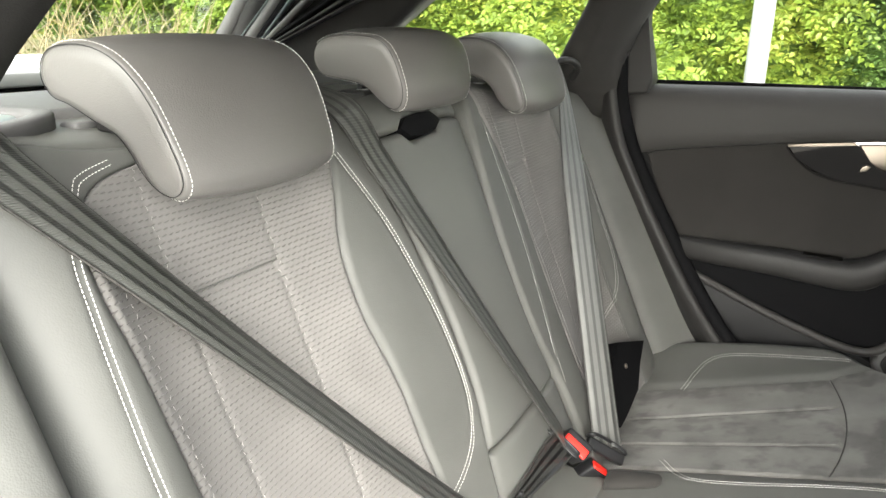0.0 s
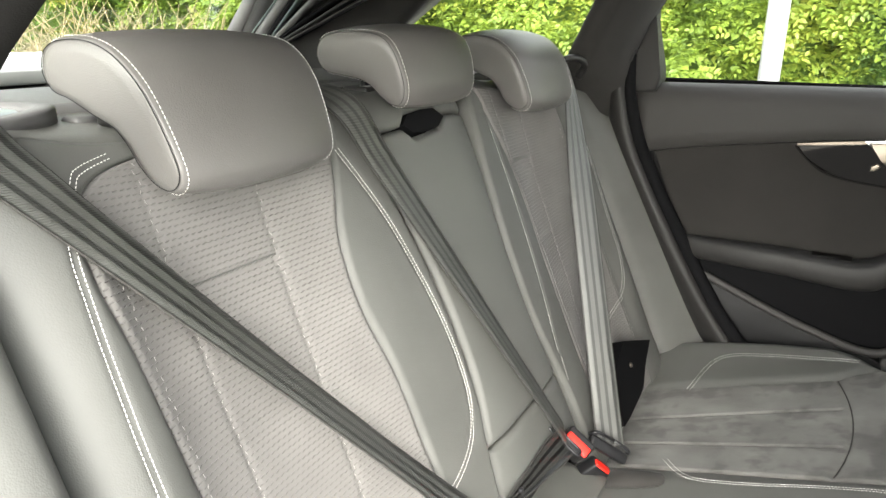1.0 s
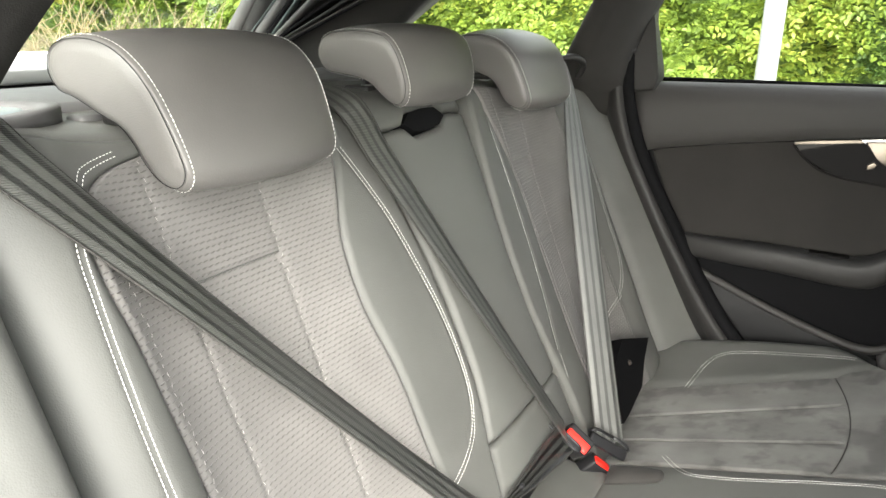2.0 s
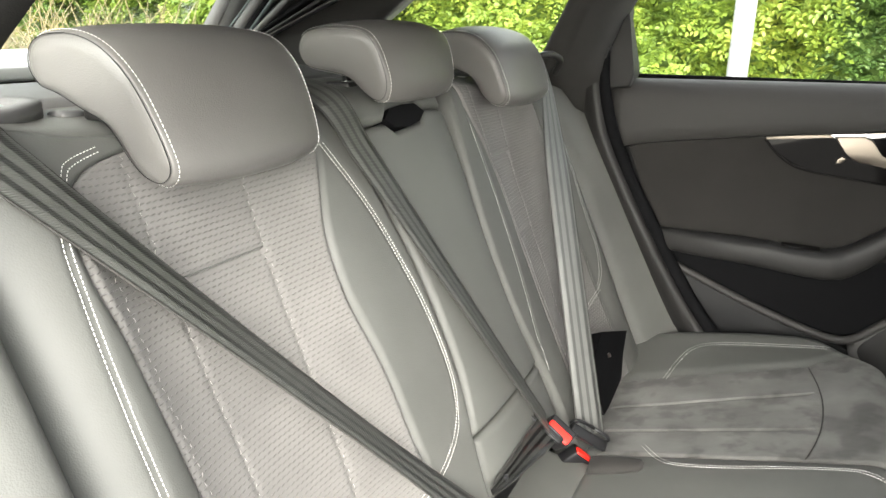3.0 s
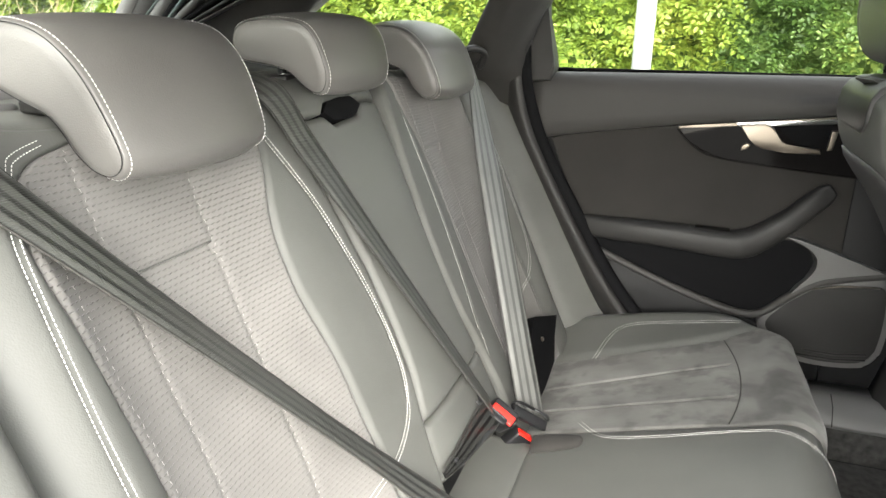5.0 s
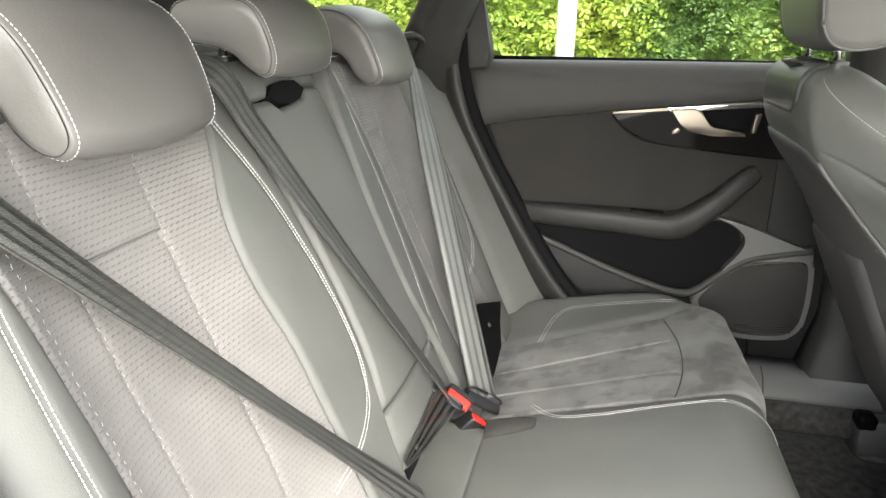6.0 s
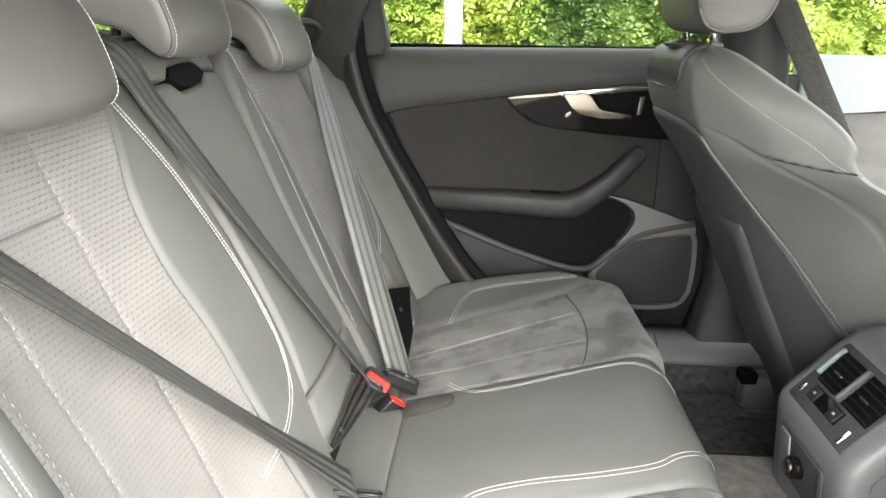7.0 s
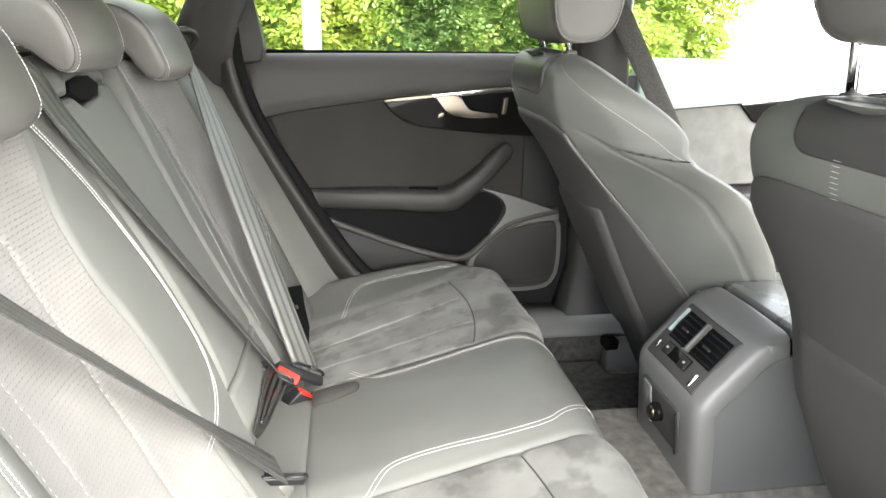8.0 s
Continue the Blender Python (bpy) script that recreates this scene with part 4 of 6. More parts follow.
def far_rear_door():
    ob = thing("rear_door", (0.0, 1.50, 0.42), "closed rear door, black soft trim, suede insert, aluminium handle, speaker", "car door")
    body = [(-0.385, 1.128), (-0.372, 1.06), (-0.345, 0.99), (-0.30, 0.91), (-0.25, 0.82), (-0.19, 0.72), (-0.13, 0.63), (-0.06, 0.545), (0.0, 0.50), (0.06, 0.475), (0.30, 0.475), (0.42, 0.50), (0.43, 0.60), (0.425, 1.128)]
    shelf("lining", body, 1.490, 1.55, TRIM_DARK, ob, r=0.004)
    # upper roll under the window: full at the top, drawn in at the insert's edge
    top = knots([(-0.39, 0.985), (-0.319, 1.001), (-0.18, 1.023), (-0.05, 1.040), (0.10, 1.056), (0.242, 1.072), (0.43, 1.088)])
    secs = []
    for x in np.linspace(-0.372, 0.428, 28):
        z0 = max(top(x), 0.0)
        z1 = 1.142 + 0.006 * math.sin((x + 0.37) * 2)
        h = z1 - z0
        front = [(1.50, z0 - 0.002), (1.478, z0), (1.4715, z0 + 0.004), (1.470, z0 + 0.25 * h), (1.470, z0 + 0.5 * h), (1.4715, z1 - 0.042), (1.475, z1 - 0.028), (1.481, z1 - 0.016), (1.490, z1 - 0.007), (1.502, z1 - 0.002), (1.515, z1), (1.522, z1 - 0.002), (1.53, z1 - 0.01)]
        secs.append([(x, y, z) for y, z in front])
    v, f = loft(secs)
    fixed(raw("upper_trim", v, f, UPPER, ob, "black soft upper trim"))
    part("window_seal", box(-0.335, 0.43, 1.5245, 1.533, 1.142, 1.151, 0.003), RUBBER, ob)
    # insert
    ins = [(-0.322, 0.997)] + [(x, top(x) - 0.0015) for x in np.linspace(-0.30, 0.40, 14)] + [(0.405, 0.90), (0.388, 0.842), (0.392, 0.762), (0.30, 0.742), (0.18, 0.815), (0.09, 0.800), (-0.10, 0.800), (-0.235, 0.80), (-0.262, 0.85), (-0.30, 0.945)]
    shelf("insert", ins, 1.479, 1.492, INSERT, ob, "dark suede insert", r=0.004)
    # piano-black tongue with its bright strip
    low = [(0.42, 0.950), (0.31, 0.955), (0.20, 0.962), (0.08, 0.973), (0.035, 0.979), (0.0, 0.990), (-0.03, 1.012), (-0.052, 1.034)]
    hi = [(x, top(x) - 0.004) for x in np.linspace(-0.045, 0.42, 10)]
    shelf("gloss_panel", low + hi, 1.4735, 1.482, PIANO, ob, "glossy black panel", r=0.003)
    strip = [(x, top(x) - 0.006) for x in np.linspace(-0.05, 0.42, 14)] + [(x, top(x) - 0.0005) for x in np.linspace(0.42, -0.05, 14)]
    shelf("bright_strip", strip, 1.468, 1.478, SATIN, ob, "dark polished metal strip", r=0.001)
    rim = [(-0.052, 1.034), (-0.03, 1.010), (0.0, 0.988), (0.035, 0.977), (0.08, 0.971), (0.20, 0.960), (0.31, 0.953), (0.42, 0.948)]
    bar("rim", [(x, 1.474, z) for x, z in curve(rim, 6)], 0.0022, PIANO, ob, "", 6)
    # inner handle: a bright plate that kinks down to a bar
    grip = thing_part("inner_handle", ob)
    plate = [(0.068, 1.050), (0.118, 1.054), (0.134, 1.046), (0.150, 1.018), (0.160, 1.013), (0.222, 1.008), (0.226, 0.998), (0.160, 0.998), (0.118, 1.003), (0.104, 1.008), (0.092, 1.020)]
    shelf("lever", plate, 1.455, 1.466, SATIN, grip, "satin aluminium lever", r=0.0022)
    shelf("bezel", [(0.060, 1.053), (0.26, 1.070), (0.262, 1.060), (0.070, 1.044)], 1.462, 1.474, CHROME, grip, "bright bezel", r=0.0015)
    shelf("dish", outline([(0.150, 1.050), (0.235, 1.056), (0.242, 1.012), (0.20, 1.010), (0.165, 1.026)], 4), 1.4722, 1.476, RUBBER, grip, "dark grip recess", r=0.001)
    shelf("lock_tab", [(0.078, 0.996), (0.090, 0.999), (0.096, 1.008), (0.088, 1.012), (0.079, 1.006)], 1.4655, 1.474, SATIN, grip, "small bright tab", r=0.0015)
    shelf("end_piece", [(0.236, 1.006), (0.246, 1.007), (0.252, 1.046), (0.240, 1.045)], 1.462, 1.474, SATIN, grip, "bright end piece", r=0.0015)
    # arm rest that rises into the pull
    path = curve([(-0.255, 0.806), (-0.18, 0.805), (-0.05, 0.804), (0.05, 0.798), (0.10, 0.800), (0.135, 0.815), (0.19, 0.860), (0.235, 0.905), (0.262, 0.928)], 8)
    thick = np.interp(np.linspace(0, 1, len(path)), [0, 0.3, 0.55, 0.75, 0.93, 1], [0.022, 0.027, 0.030, 0.023, 0.020, 0.012])
    deep = np.interp(np.linspace(0, 1, len(path)), [0, 0.2, 0.5, 0.75, 0.9, 1], [0.020, 0.052, 0.060, 0.050, 0.036, 0.02])
    tan = np.gradient(path, axis=0)
    tan /= np.linalg.norm(tan, axis=1)[:, None]
    secs = []
    for (x, z), t, h, d in zip(path, tan, thick, deep):
        nx, nz = -t[1], t[0]
        loop_ = []
        for w in np.linspace(0, 2 * math.pi, 20, endpoint=False):
            cx, cy = math.cos(w), math.sin(w)
            a = math.copysign(abs(cx) ** 0.6, cx)
            b = math.copysign(abs(cy) ** 0.6, cy)
            loop_.append((x + nx * h * b, 1.480 - d / 2 - 0.004 + a * d / 2, z + nz * h * b))
        secs.append(loop_)
    v, f = loft(secs)
    fixed(raw("armrest", v, f, TRIM, ob, "black soft armrest"))
    shelf("switch", [(0.005, 0.8240), (0.075, 0.8225), (0.078, 0.8275), (0.008, 0.829)], 1.441, 1.465, PIANO, ob, r=0.001)
    # pocket: a flat sheet bounded by a pale ridge, its recess shade painted near-black
    ridge = curve([(-0.212, 0.756), (-0.15, 0.730), (-0.035, 0.684), (0.07, 0.650), (0.125, 0.638), (0.165, 0.645), (0.215, 0.690), (0.262, 0.726), (0.31, 0.742), (0.395, 0.760)], 7)
    wide = np.interp(np.linspace(0, 1, len(ridge)), [0, 0.5, 1], [0.008, 0.009, 0.010])
    v, f = tube_mesh([(x, 1.462, z) for x, z in ridge], wide, 10)
    raw("ridge", v, f, UPPER, ob, "pocket ridge")
    shelf("lower_panel", [(-0.205, 0.745), (-0.035, 0.678), (0.07, 0.645), (0.13, 0.632), (0.19, 0.60), (0.24, 0.545), (0.10, 0.52), (-0.03, 0.55), (-0.12, 0.64)], 1.468, 1.492, TRIM_DARK, ob, r=0.004)
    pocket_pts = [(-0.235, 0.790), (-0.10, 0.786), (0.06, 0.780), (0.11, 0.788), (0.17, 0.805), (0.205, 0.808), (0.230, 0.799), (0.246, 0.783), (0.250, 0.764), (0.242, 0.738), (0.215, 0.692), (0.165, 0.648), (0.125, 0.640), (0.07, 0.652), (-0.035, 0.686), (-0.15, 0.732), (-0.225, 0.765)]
    shelf("pocket", outline(pocket_pts, 4), 1.4765, 1.486, RUBBER, ob, "flat door pocket, its inside shade put in as near-black", r=0.002)
    # curved flank between arm rest and speaker
    flank = [(0.188, 0.823), (0.225, 0.816), (0.26, 0.805), (0.328, 0.781), (0.396, 0.757), (0.398, 0.738), (0.36, 0.741), (0.31, 0.739), (0.274, 0.731), (0.236, 0.712)] + [tuple(q) for q in curve([(0.215, 0.695), (0.224, 0.712), (0.243, 0.737), (0.255, 0.762), (0.251, 0.785), (0.234, 0.802), (0.212, 0.813)], 5)]
    shelf("flank", flank, 1.4545, 1.49, TRIM_GREY, ob, "soft grey flank", r=0.005, seg=4)
    # speaker
    spk = outline([(0.275, 0.733), (0.345, 0.742), (0.395, 0.742), (0.406, 0.70), (0.407, 0.62), (0.395, 0.565), (0.355, 0.545), (0.27, 0.542), (0.21, 0.560), (0.16, 0.615), (0.185, 0.662), (0.225, 0.70)], 5)
    spk_ob = shelf("speaker_surround", spk, 1.458, 1.49, TRIM_GREY, ob, "soft grey surround", r=0.008)
    mid = np.array((0.305, 0.645))
    ins_ = [tuple(mid + (np.array(q) - mid) * 0.89) for q in spk]
    shelf("speaker_grille", ins_, 1.4565, 1.470, TRIM, spk_ob, "black perforated grille", r=0.003)
    for k in range(2):
        bar("grille_rib", [(0.245 + k * 0.012, 1.4555, 0.562 + k * 0.012), (0.32, 1.4555, 0.560 + k * 0.012), (0.378, 1.4555, 0.568 + k * 0.013)], 0.0025, TRIM, spk_ob, "", 6)
    bar("bright_line", [(x, 1.4565, z) for x, z in ((0.255, 0.714), (0.31, 0.727), (0.36, 0.731), (0.378, 0.731))], 0.0016, SATIN, spk_ob, "thin bright line", 6)
    # corner cover and window frame
    shelf("corner_cover", [(-0.396, 1.118), (-0.33, 1.125), (-0.322, 1.152), (-0.326, 1.18), (-0.345, 1.262), (-0.348, 1.33), (-0.36, 1.33), (-0.366, 1.24)], 1.462, 1.52, TRIM, ob, "dark plastic corner cover", r=0.006)
    shelf("window_frame", [(-0.372, 1.33), (0.44, 1.40), (0.44, 1.43), (-0.38, 1.36)], 1.48, 1.53, RUBBER, ob, r=0.004)
    glass = part("window_pane", box(-0.36, 0.45, 1.523, 1.527, 1.12, 1.40, 0), GLASS_DARK, ob, "tinted window pane", False)
    glass.visible_shadow = False
    return ob


def thing_part(name, parent):
    ob = new(name)
    ob.parent = parent
    ob.matrix_parent_inverse = Matrix.Translation(-parent.location)
    return ob


far_rear_door()

# seal round the door's opening
seal = thing("door_seal", (-0.3, 1.44, 0.5), "black rubber door seal along the wheel arch", "door seal")
bar("lip", curve([(-0.418, 1.446, 1.33), (-0.391, 1.451, 1.22), (-0.381, 1.451, 1.12), (-0.355, 1.451, 1.03), (-0.318, 1.451, 0.95), (-0.263, 1.451, 0.855), (-0.198, 1.451, 0.745), (-0.133, 1.446, 0.65), (-0.053, 1.446, 0.56), (0.007, 1.446, 0.51)], 8), 0.015, RUBBER, seal)

# ---- pillars, roof, tail ----


FAR_PILLAR = ((1.05, -0.60, -0.385, 0.652), (1.12, -0.56, -0.383, 0.636), (1.135, -0.535, -0.383, 0.606), (1.16, -0.518, -0.382, 0.588), (1.20, -0.488, -0.376, 0.562), (1.26, -0.457, -0.352, 0.555), (1.32, -0.425, -0.318, 0.545), (1.40, -0.38, -0.27, 0.50))
NEAR_PILLAR = ((1.175, -0.54, -0.445, 0.585), (1.20, -0.54, -0.42, 0.560), (1.23, -0.508, -0.40, 0.556), (1.26, -0.463, -0.36, 0.556), (1.32, -0.387, -0.28, 0.545), (1.40, -0.32, -0.22, 0.50))


def c_pillar(side):
    """Trim of the pillar behind the rear door; side 1 is the far one."""
    at = lambda d: YC + side * d  # noqa: E731
    ob = tagged(thing("pillar_trim", (-0.45, at(0.60), 1.15), "dark cloth-covered pillar trim behind the rear door", "pillar trim", "rear pillar trims"), kind="")
    secs = []
    for z, x0, x1, y_in in FAR_PILLAR if side > 0 else NEAR_PILLAR:
        y_in, y_out = at(y_in), at(0.70)
        secs.append([(x0 - 0.02, y_out, z), (x0, at(abs(y_in - YC) + 0.02), z), (x0 + 0.012, y_in, z), (x0 + 0.05, at(abs(y_in - YC) - 0.006), z), (x1 - 0.05, at(abs(y_in - YC) + 0.012), z), (x1 - 0.015, at(abs(y_in - YC) + 0.045), z), (x1, at(0.672), z), (x1, y_out, z)])
    v, f = loft(secs)
    fixed(raw("cover", v, f, LINER, ob))
    # lower side piece from the shoulder down to the cushion
    if side < 0:
        return ob
    low = curve([(-0.372, at(0.664), 1.21), (-0.384, at(0.664), 1.16), (-0.385, at(0.664), 1.12), (-0.362, at(0.664), 1.03), (-0.322, at(0.664), 0.945), (-0.27, at(0.664), 0.85), (-0.205, at(0.664), 0.74), (-0.14, at(0.662), 0.645), (-0.07, at(0.662), 0.56)], 6)
    v, f = loft([[(x - 0.055, y + side * 0.02, z - 0.02), (x - 0.026, y - side * 0.001, z - 0.01), (x - 0.016, y - side * 0.008, z - 0.004), (x - 0.006, y - side * 0.006, z), (x, y + side * 0.004, z), (x, y + side * 0.03, z), (x - 0.055, y + side * 0.03, z - 0.02)] for x, y, z in low])
    fixed(raw("arch_trim", v, f, TRIM, ob))
    part("closing_plate", box(-0.47, -0.362, 1.502, 1.512, 1.0, 1.26, 0.002), TRIM_DARK, ob)
    return ob


c_pillar(1)
c_pillar(-1)


def d_pillar(side):
    at = lambda d: YC + side * d  # noqa: E731
    ob = thing("tail_pillar_trim", (-1.3, at(0.58), 1.1), "dark plastic trim of the tail pillar beside the load space", "pillar trim", "tail pillar trims")
    secs = []
    for z, x0, x1, yi in ((1.02, -1.62, -0.90, 0.60), (1.13, -1.50, -1.00, 0.585), (1.20, -1.44, -0.98, 0.575), (1.26, -1.385, -0.90, 0.56), (1.33, -1.31, -0.80, 0.54), (1.42, -1.22, -0.70, 0.50)):
        secs.append([(x0, at(0.66), z), (x0, at(yi + 0.03), z), (x0 + 0.04, at(yi), z), (x0 + 0.09, at(yi - 0.004), z), (x0 + 0.11, at(yi + 0.012), z), (x0 + 0.20, at(yi + 0.03), z), (x1 - 0.03, at(yi + 0.045), z), (x1, at(yi + 0.06), z), (x1, at(0.66), z)])
    v, f = loft(secs)
    fixed(raw("cover", v, f, TRIM, ob))
    # overlapping strips of trim along the tail window, dark seals between them
    for x_low, x_high, wide, mat_, lab in ((-1.388, -1.305, 0.030, TRIM_GREY, "grey tail trim strip"), (-1.318, -1.217, 0.004, GREY, "pale joint line"), (-1.29, -1.195, 0.022, TRIM_GREY, ""), (-1.258, -1.166, 0.012, RUBBER, "black seal"), (-1.246, -1.150, 0.004, GREY, "pale joint line"), (-1.222, -1.10, 0.014, TRIM_GREY, ""), (-1.198, -1.03, 0.012, RUBBER, "black seal"), (-1.172, -0.985, 0.010, TRIM, ""), (-1.150, -0.945, 0.004, TRIM_GREY, "")):
        run_ = [np.array((x_low - (x_high - x_low) * 0.9, 0.575, 1.172)), np.array((x_low, 0.558, 1.242)), np.array((x_high, 0.540, 1.318)), np.array((x_high + (x_high - x_low) * 0.9, 0.515, 1.385))]
        strip_ = [[(q[0] + wide * c, at(q[1] + e), q[2]) for c, e in ((-1, 0.02), (-0.8, 0.003), (0, 0.0), (0.8, 0.003), (1, 0.02))] for q in curve(run_, 5)]
        v, f = loft(strip_)
        fixed(raw("trim_strip", v, f, mat_, ob, lab))


d_pillar(1)
d_pillar(-1)

tail = thing("tailgate", (-1.5, YC, 0.9), "closed tailgate with a wide window over a pale ledge", "tailgate")
part("lower_trim", box(-1.60, -1.46, YC - 0.60, YC + 0.60, 0.62, 1.130, 0.02, 3), TRIM_DARK, tail)
part("ledge", box(-1.52, -1.46, YC - 0.60, YC + 0.60, 1.131, 1.162, 0.006, 3), PALE, tail, "pale ledge under the window")
part("white_sill", box(-1.60, -1.522, YC - 0.60, YC + 0.60, 1.150, 1.192, 0.008, 3), WHITE, tail, "white painted sill")
rear_glass = part("window_pane", moved(box(-0.002, 0.002, -0.60, 0.60, 0, 0.36, 0), Matrix.Translation((-1.585, YC, 1.17)) @ pose(0, 0, 0, 0, 42, 0)), GLASS_DARK, tail, "tinted rear window", False)
rear_glass.visible_shadow = False
for side in (-1, 1):
    q = thing("quarter_window", (-0.75, YC + side * 0.665, 1.1), "tinted quarter window over the load space", "car window", "quarter windows")
    g_ = part("pane", box(-1.15, -0.42, YC + side * 0.665 - 0.002, YC + side * 0.665 + 0.002, 1.06, 1.42, 0), GLASS_DARK, q, "", False)
    g_.visible_shadow = False
    w_ = thing("load_side_trim", (-0.95, YC + side * 0.64, 0.5), "dark plastic side trim of the load space", "side trim", "load side trims")
    part("panel", box(-1.46, -0.52, min(YC + side * 0.62, YC + side * 0.70), max(YC + side * 0.62, YC + side * 0.70), 0.45, 1.125, 0.015, 3), TRIM_DARK, w_)
cover = thing("load_cover", (-0.95, YC, 1.05), "dark fabric roller cover over the load space", "load cover")
part("sheet", box(-1.45, -0.66, YC - 0.60, YC + 0.60, 1.045, 1.055, 0.003), CARPET, cover)
part("cassette", box(-0.88, -0.655, YC - 0.60, YC + 0.60, 1.06, 1.1735, 0.012, 4), SHELL, cover, "grey roller cassette")


def roof():
    """Headlining under a closed steel roof."""
    xs, ys = np.linspace(-1.30, 1.05, 25), np.linspace(-0.60, 0.60, 13)
    verts, faces = [], []
    for lift in (0.0, 0.045):
        for x in xs:
            h = 1.425 + 0.03 * (1 - ((x + 0.1) / 1.2) ** 2) + lift
            verts += [(x, YC + y, h - 0.06 * (y / 0.6) ** 4) for y in ys]
    n, k = len(ys), len(xs) * len(ys)
    cell = {(i, j) for i in range(len(xs) - 1) for j in range(n - 1)}
    for i, j in sorted(cell):
        a, b, c, d = i * n + j, i * n + j + 1, (i + 1) * n + j + 1, (i + 1) * n + j
        faces += [(a, b, c, d), (a + k, d + k, c + k, b + k)]
        for (p, q), other in (((a, d), (i, j - 1)), ((c, b), (i, j + 1)), ((b, a), (i - 1, j)), ((d, c), (i + 1, j))):
            if other not in cell:
                faces.append((p, q, q + k, p + k))
    ob = fixed(raw("ceiling", verts, faces, HEADLINING))
    tagged(sharp(ob), "black cloth headlining of the car roof", "ceiling", kind="structure")


def roof_rail(side):
    """Unseen trim along the roof's edge over the doors, added to keep light off the far side."""
    at = lambda d: YC + side * d  # noqa: E731
    ob = thing("roof_rail_trim", (0.3, at(0.58), 1.36), "unseen black roof rail trim over the doors, added to shade the far side", "roof trim", "roof rail trims")
    v, f = loft([[(x, at(0.53), 1.41 + up), (x, at(0.565), 1.370 + up), (x, at(0.60), 1.358 + up), (x, at(0.635), 1.362 + up), (x, at(0.65), 1.40 + up), (x, at(0.60), 1.43 + up)] for x, up in ((-0.40, -0.012), (-0.1, 0.0), (0.3, 0.006), (0.7, 0.004), (1.05, -0.01))])
    fixed(raw("cover", v, f, LINER, ob))


# near side only, where it cuts the light that reaches across the cabin
roof_rail(-1)
HEADLINING = material("black_headlining", (0.045, 0.044, 0.043), 0.9, vary=0.05, scale=20, grain=0.3, grain_scale=800, spec=0.2)
roof()

# ---- floor ----
floor = raw("floor", *loft([[(x, YC - 0.72, 0.33), (x, YC - 0.72, 0.372), (x, YC - 0.60, 0.370), (x, YC - 0.20, 0.370), (x, YC - 0.17, 0.40 + h * 0.4), (x, YC - 0.13, 0.40 + h * 0.93), (x, YC, 0.405 + h), (x, YC + 0.13, 0.40 + h * 0.95), (x, YC + 0.17, 0.40 + h * 0.4), (x, YC + 0.20, 0.370), (x, YC + 0.60, 0.370), (x, YC + 0.64, 0.40), (x, YC + 0.72, 0.40), (x, YC + 0.72, 0.33)] for x, h in ((-0.35, 0.10), (0.1, 0.118), (0.3, 0.12), (0.6, 0.12), (1.7, 0.10))]), MAT)
tagged(fixed(sharp(floor)), "worn grey carpeted car floor", "floor", kind="structure")
load = part("load_floor", box(-1.5, -0.35, YC - 0.64, YC + 0.64, 0.50, 0.54, 0.01), CARPET)
tagged(load, "black carpeted load floor", "floor", kind="structure")


def floor_mat(side):
    ob = thing("floor_mat", (0.35, YC + side * 0.37, 0.372), "dark carpet mat with a bound edge on the floor" if side > 0 else "grey carpet mat on the floor before the near seat", "floor mat", "floor mats")
    at = lambda d: YC + side * d  # noqa: E731
    pts = [(0.20, 0.345), (0.40, 0.335), (0.52, 0.325), (0.60, 0.33), (0.60, 0.48), (0.53, 0.492), (0.495, 0.505), (0.488, 0.565), (0.47, 0.572), (0.22, 0.572), (0.20, 0.56)]
    loop_ = curve([(x, at(d)) for x, d in pts], 4, True)
    rows = [[(0.35 + (x - 0.35) * k, at(0.45) + (y - at(0.45)) * k, z) for x, y in loop_] for k, z in ((1.0, 0.373), (1.0, 0.379), (0.985, 0.382), (0.5, 0.382), (0.1, 0.382))]
    v, f = loft(rows)
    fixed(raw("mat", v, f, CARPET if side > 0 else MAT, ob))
    bar("binding", [(x, y, 0.380) for x, y in [*loop_, loop_[0]]], 0.003, TRIM, ob, "", 6)


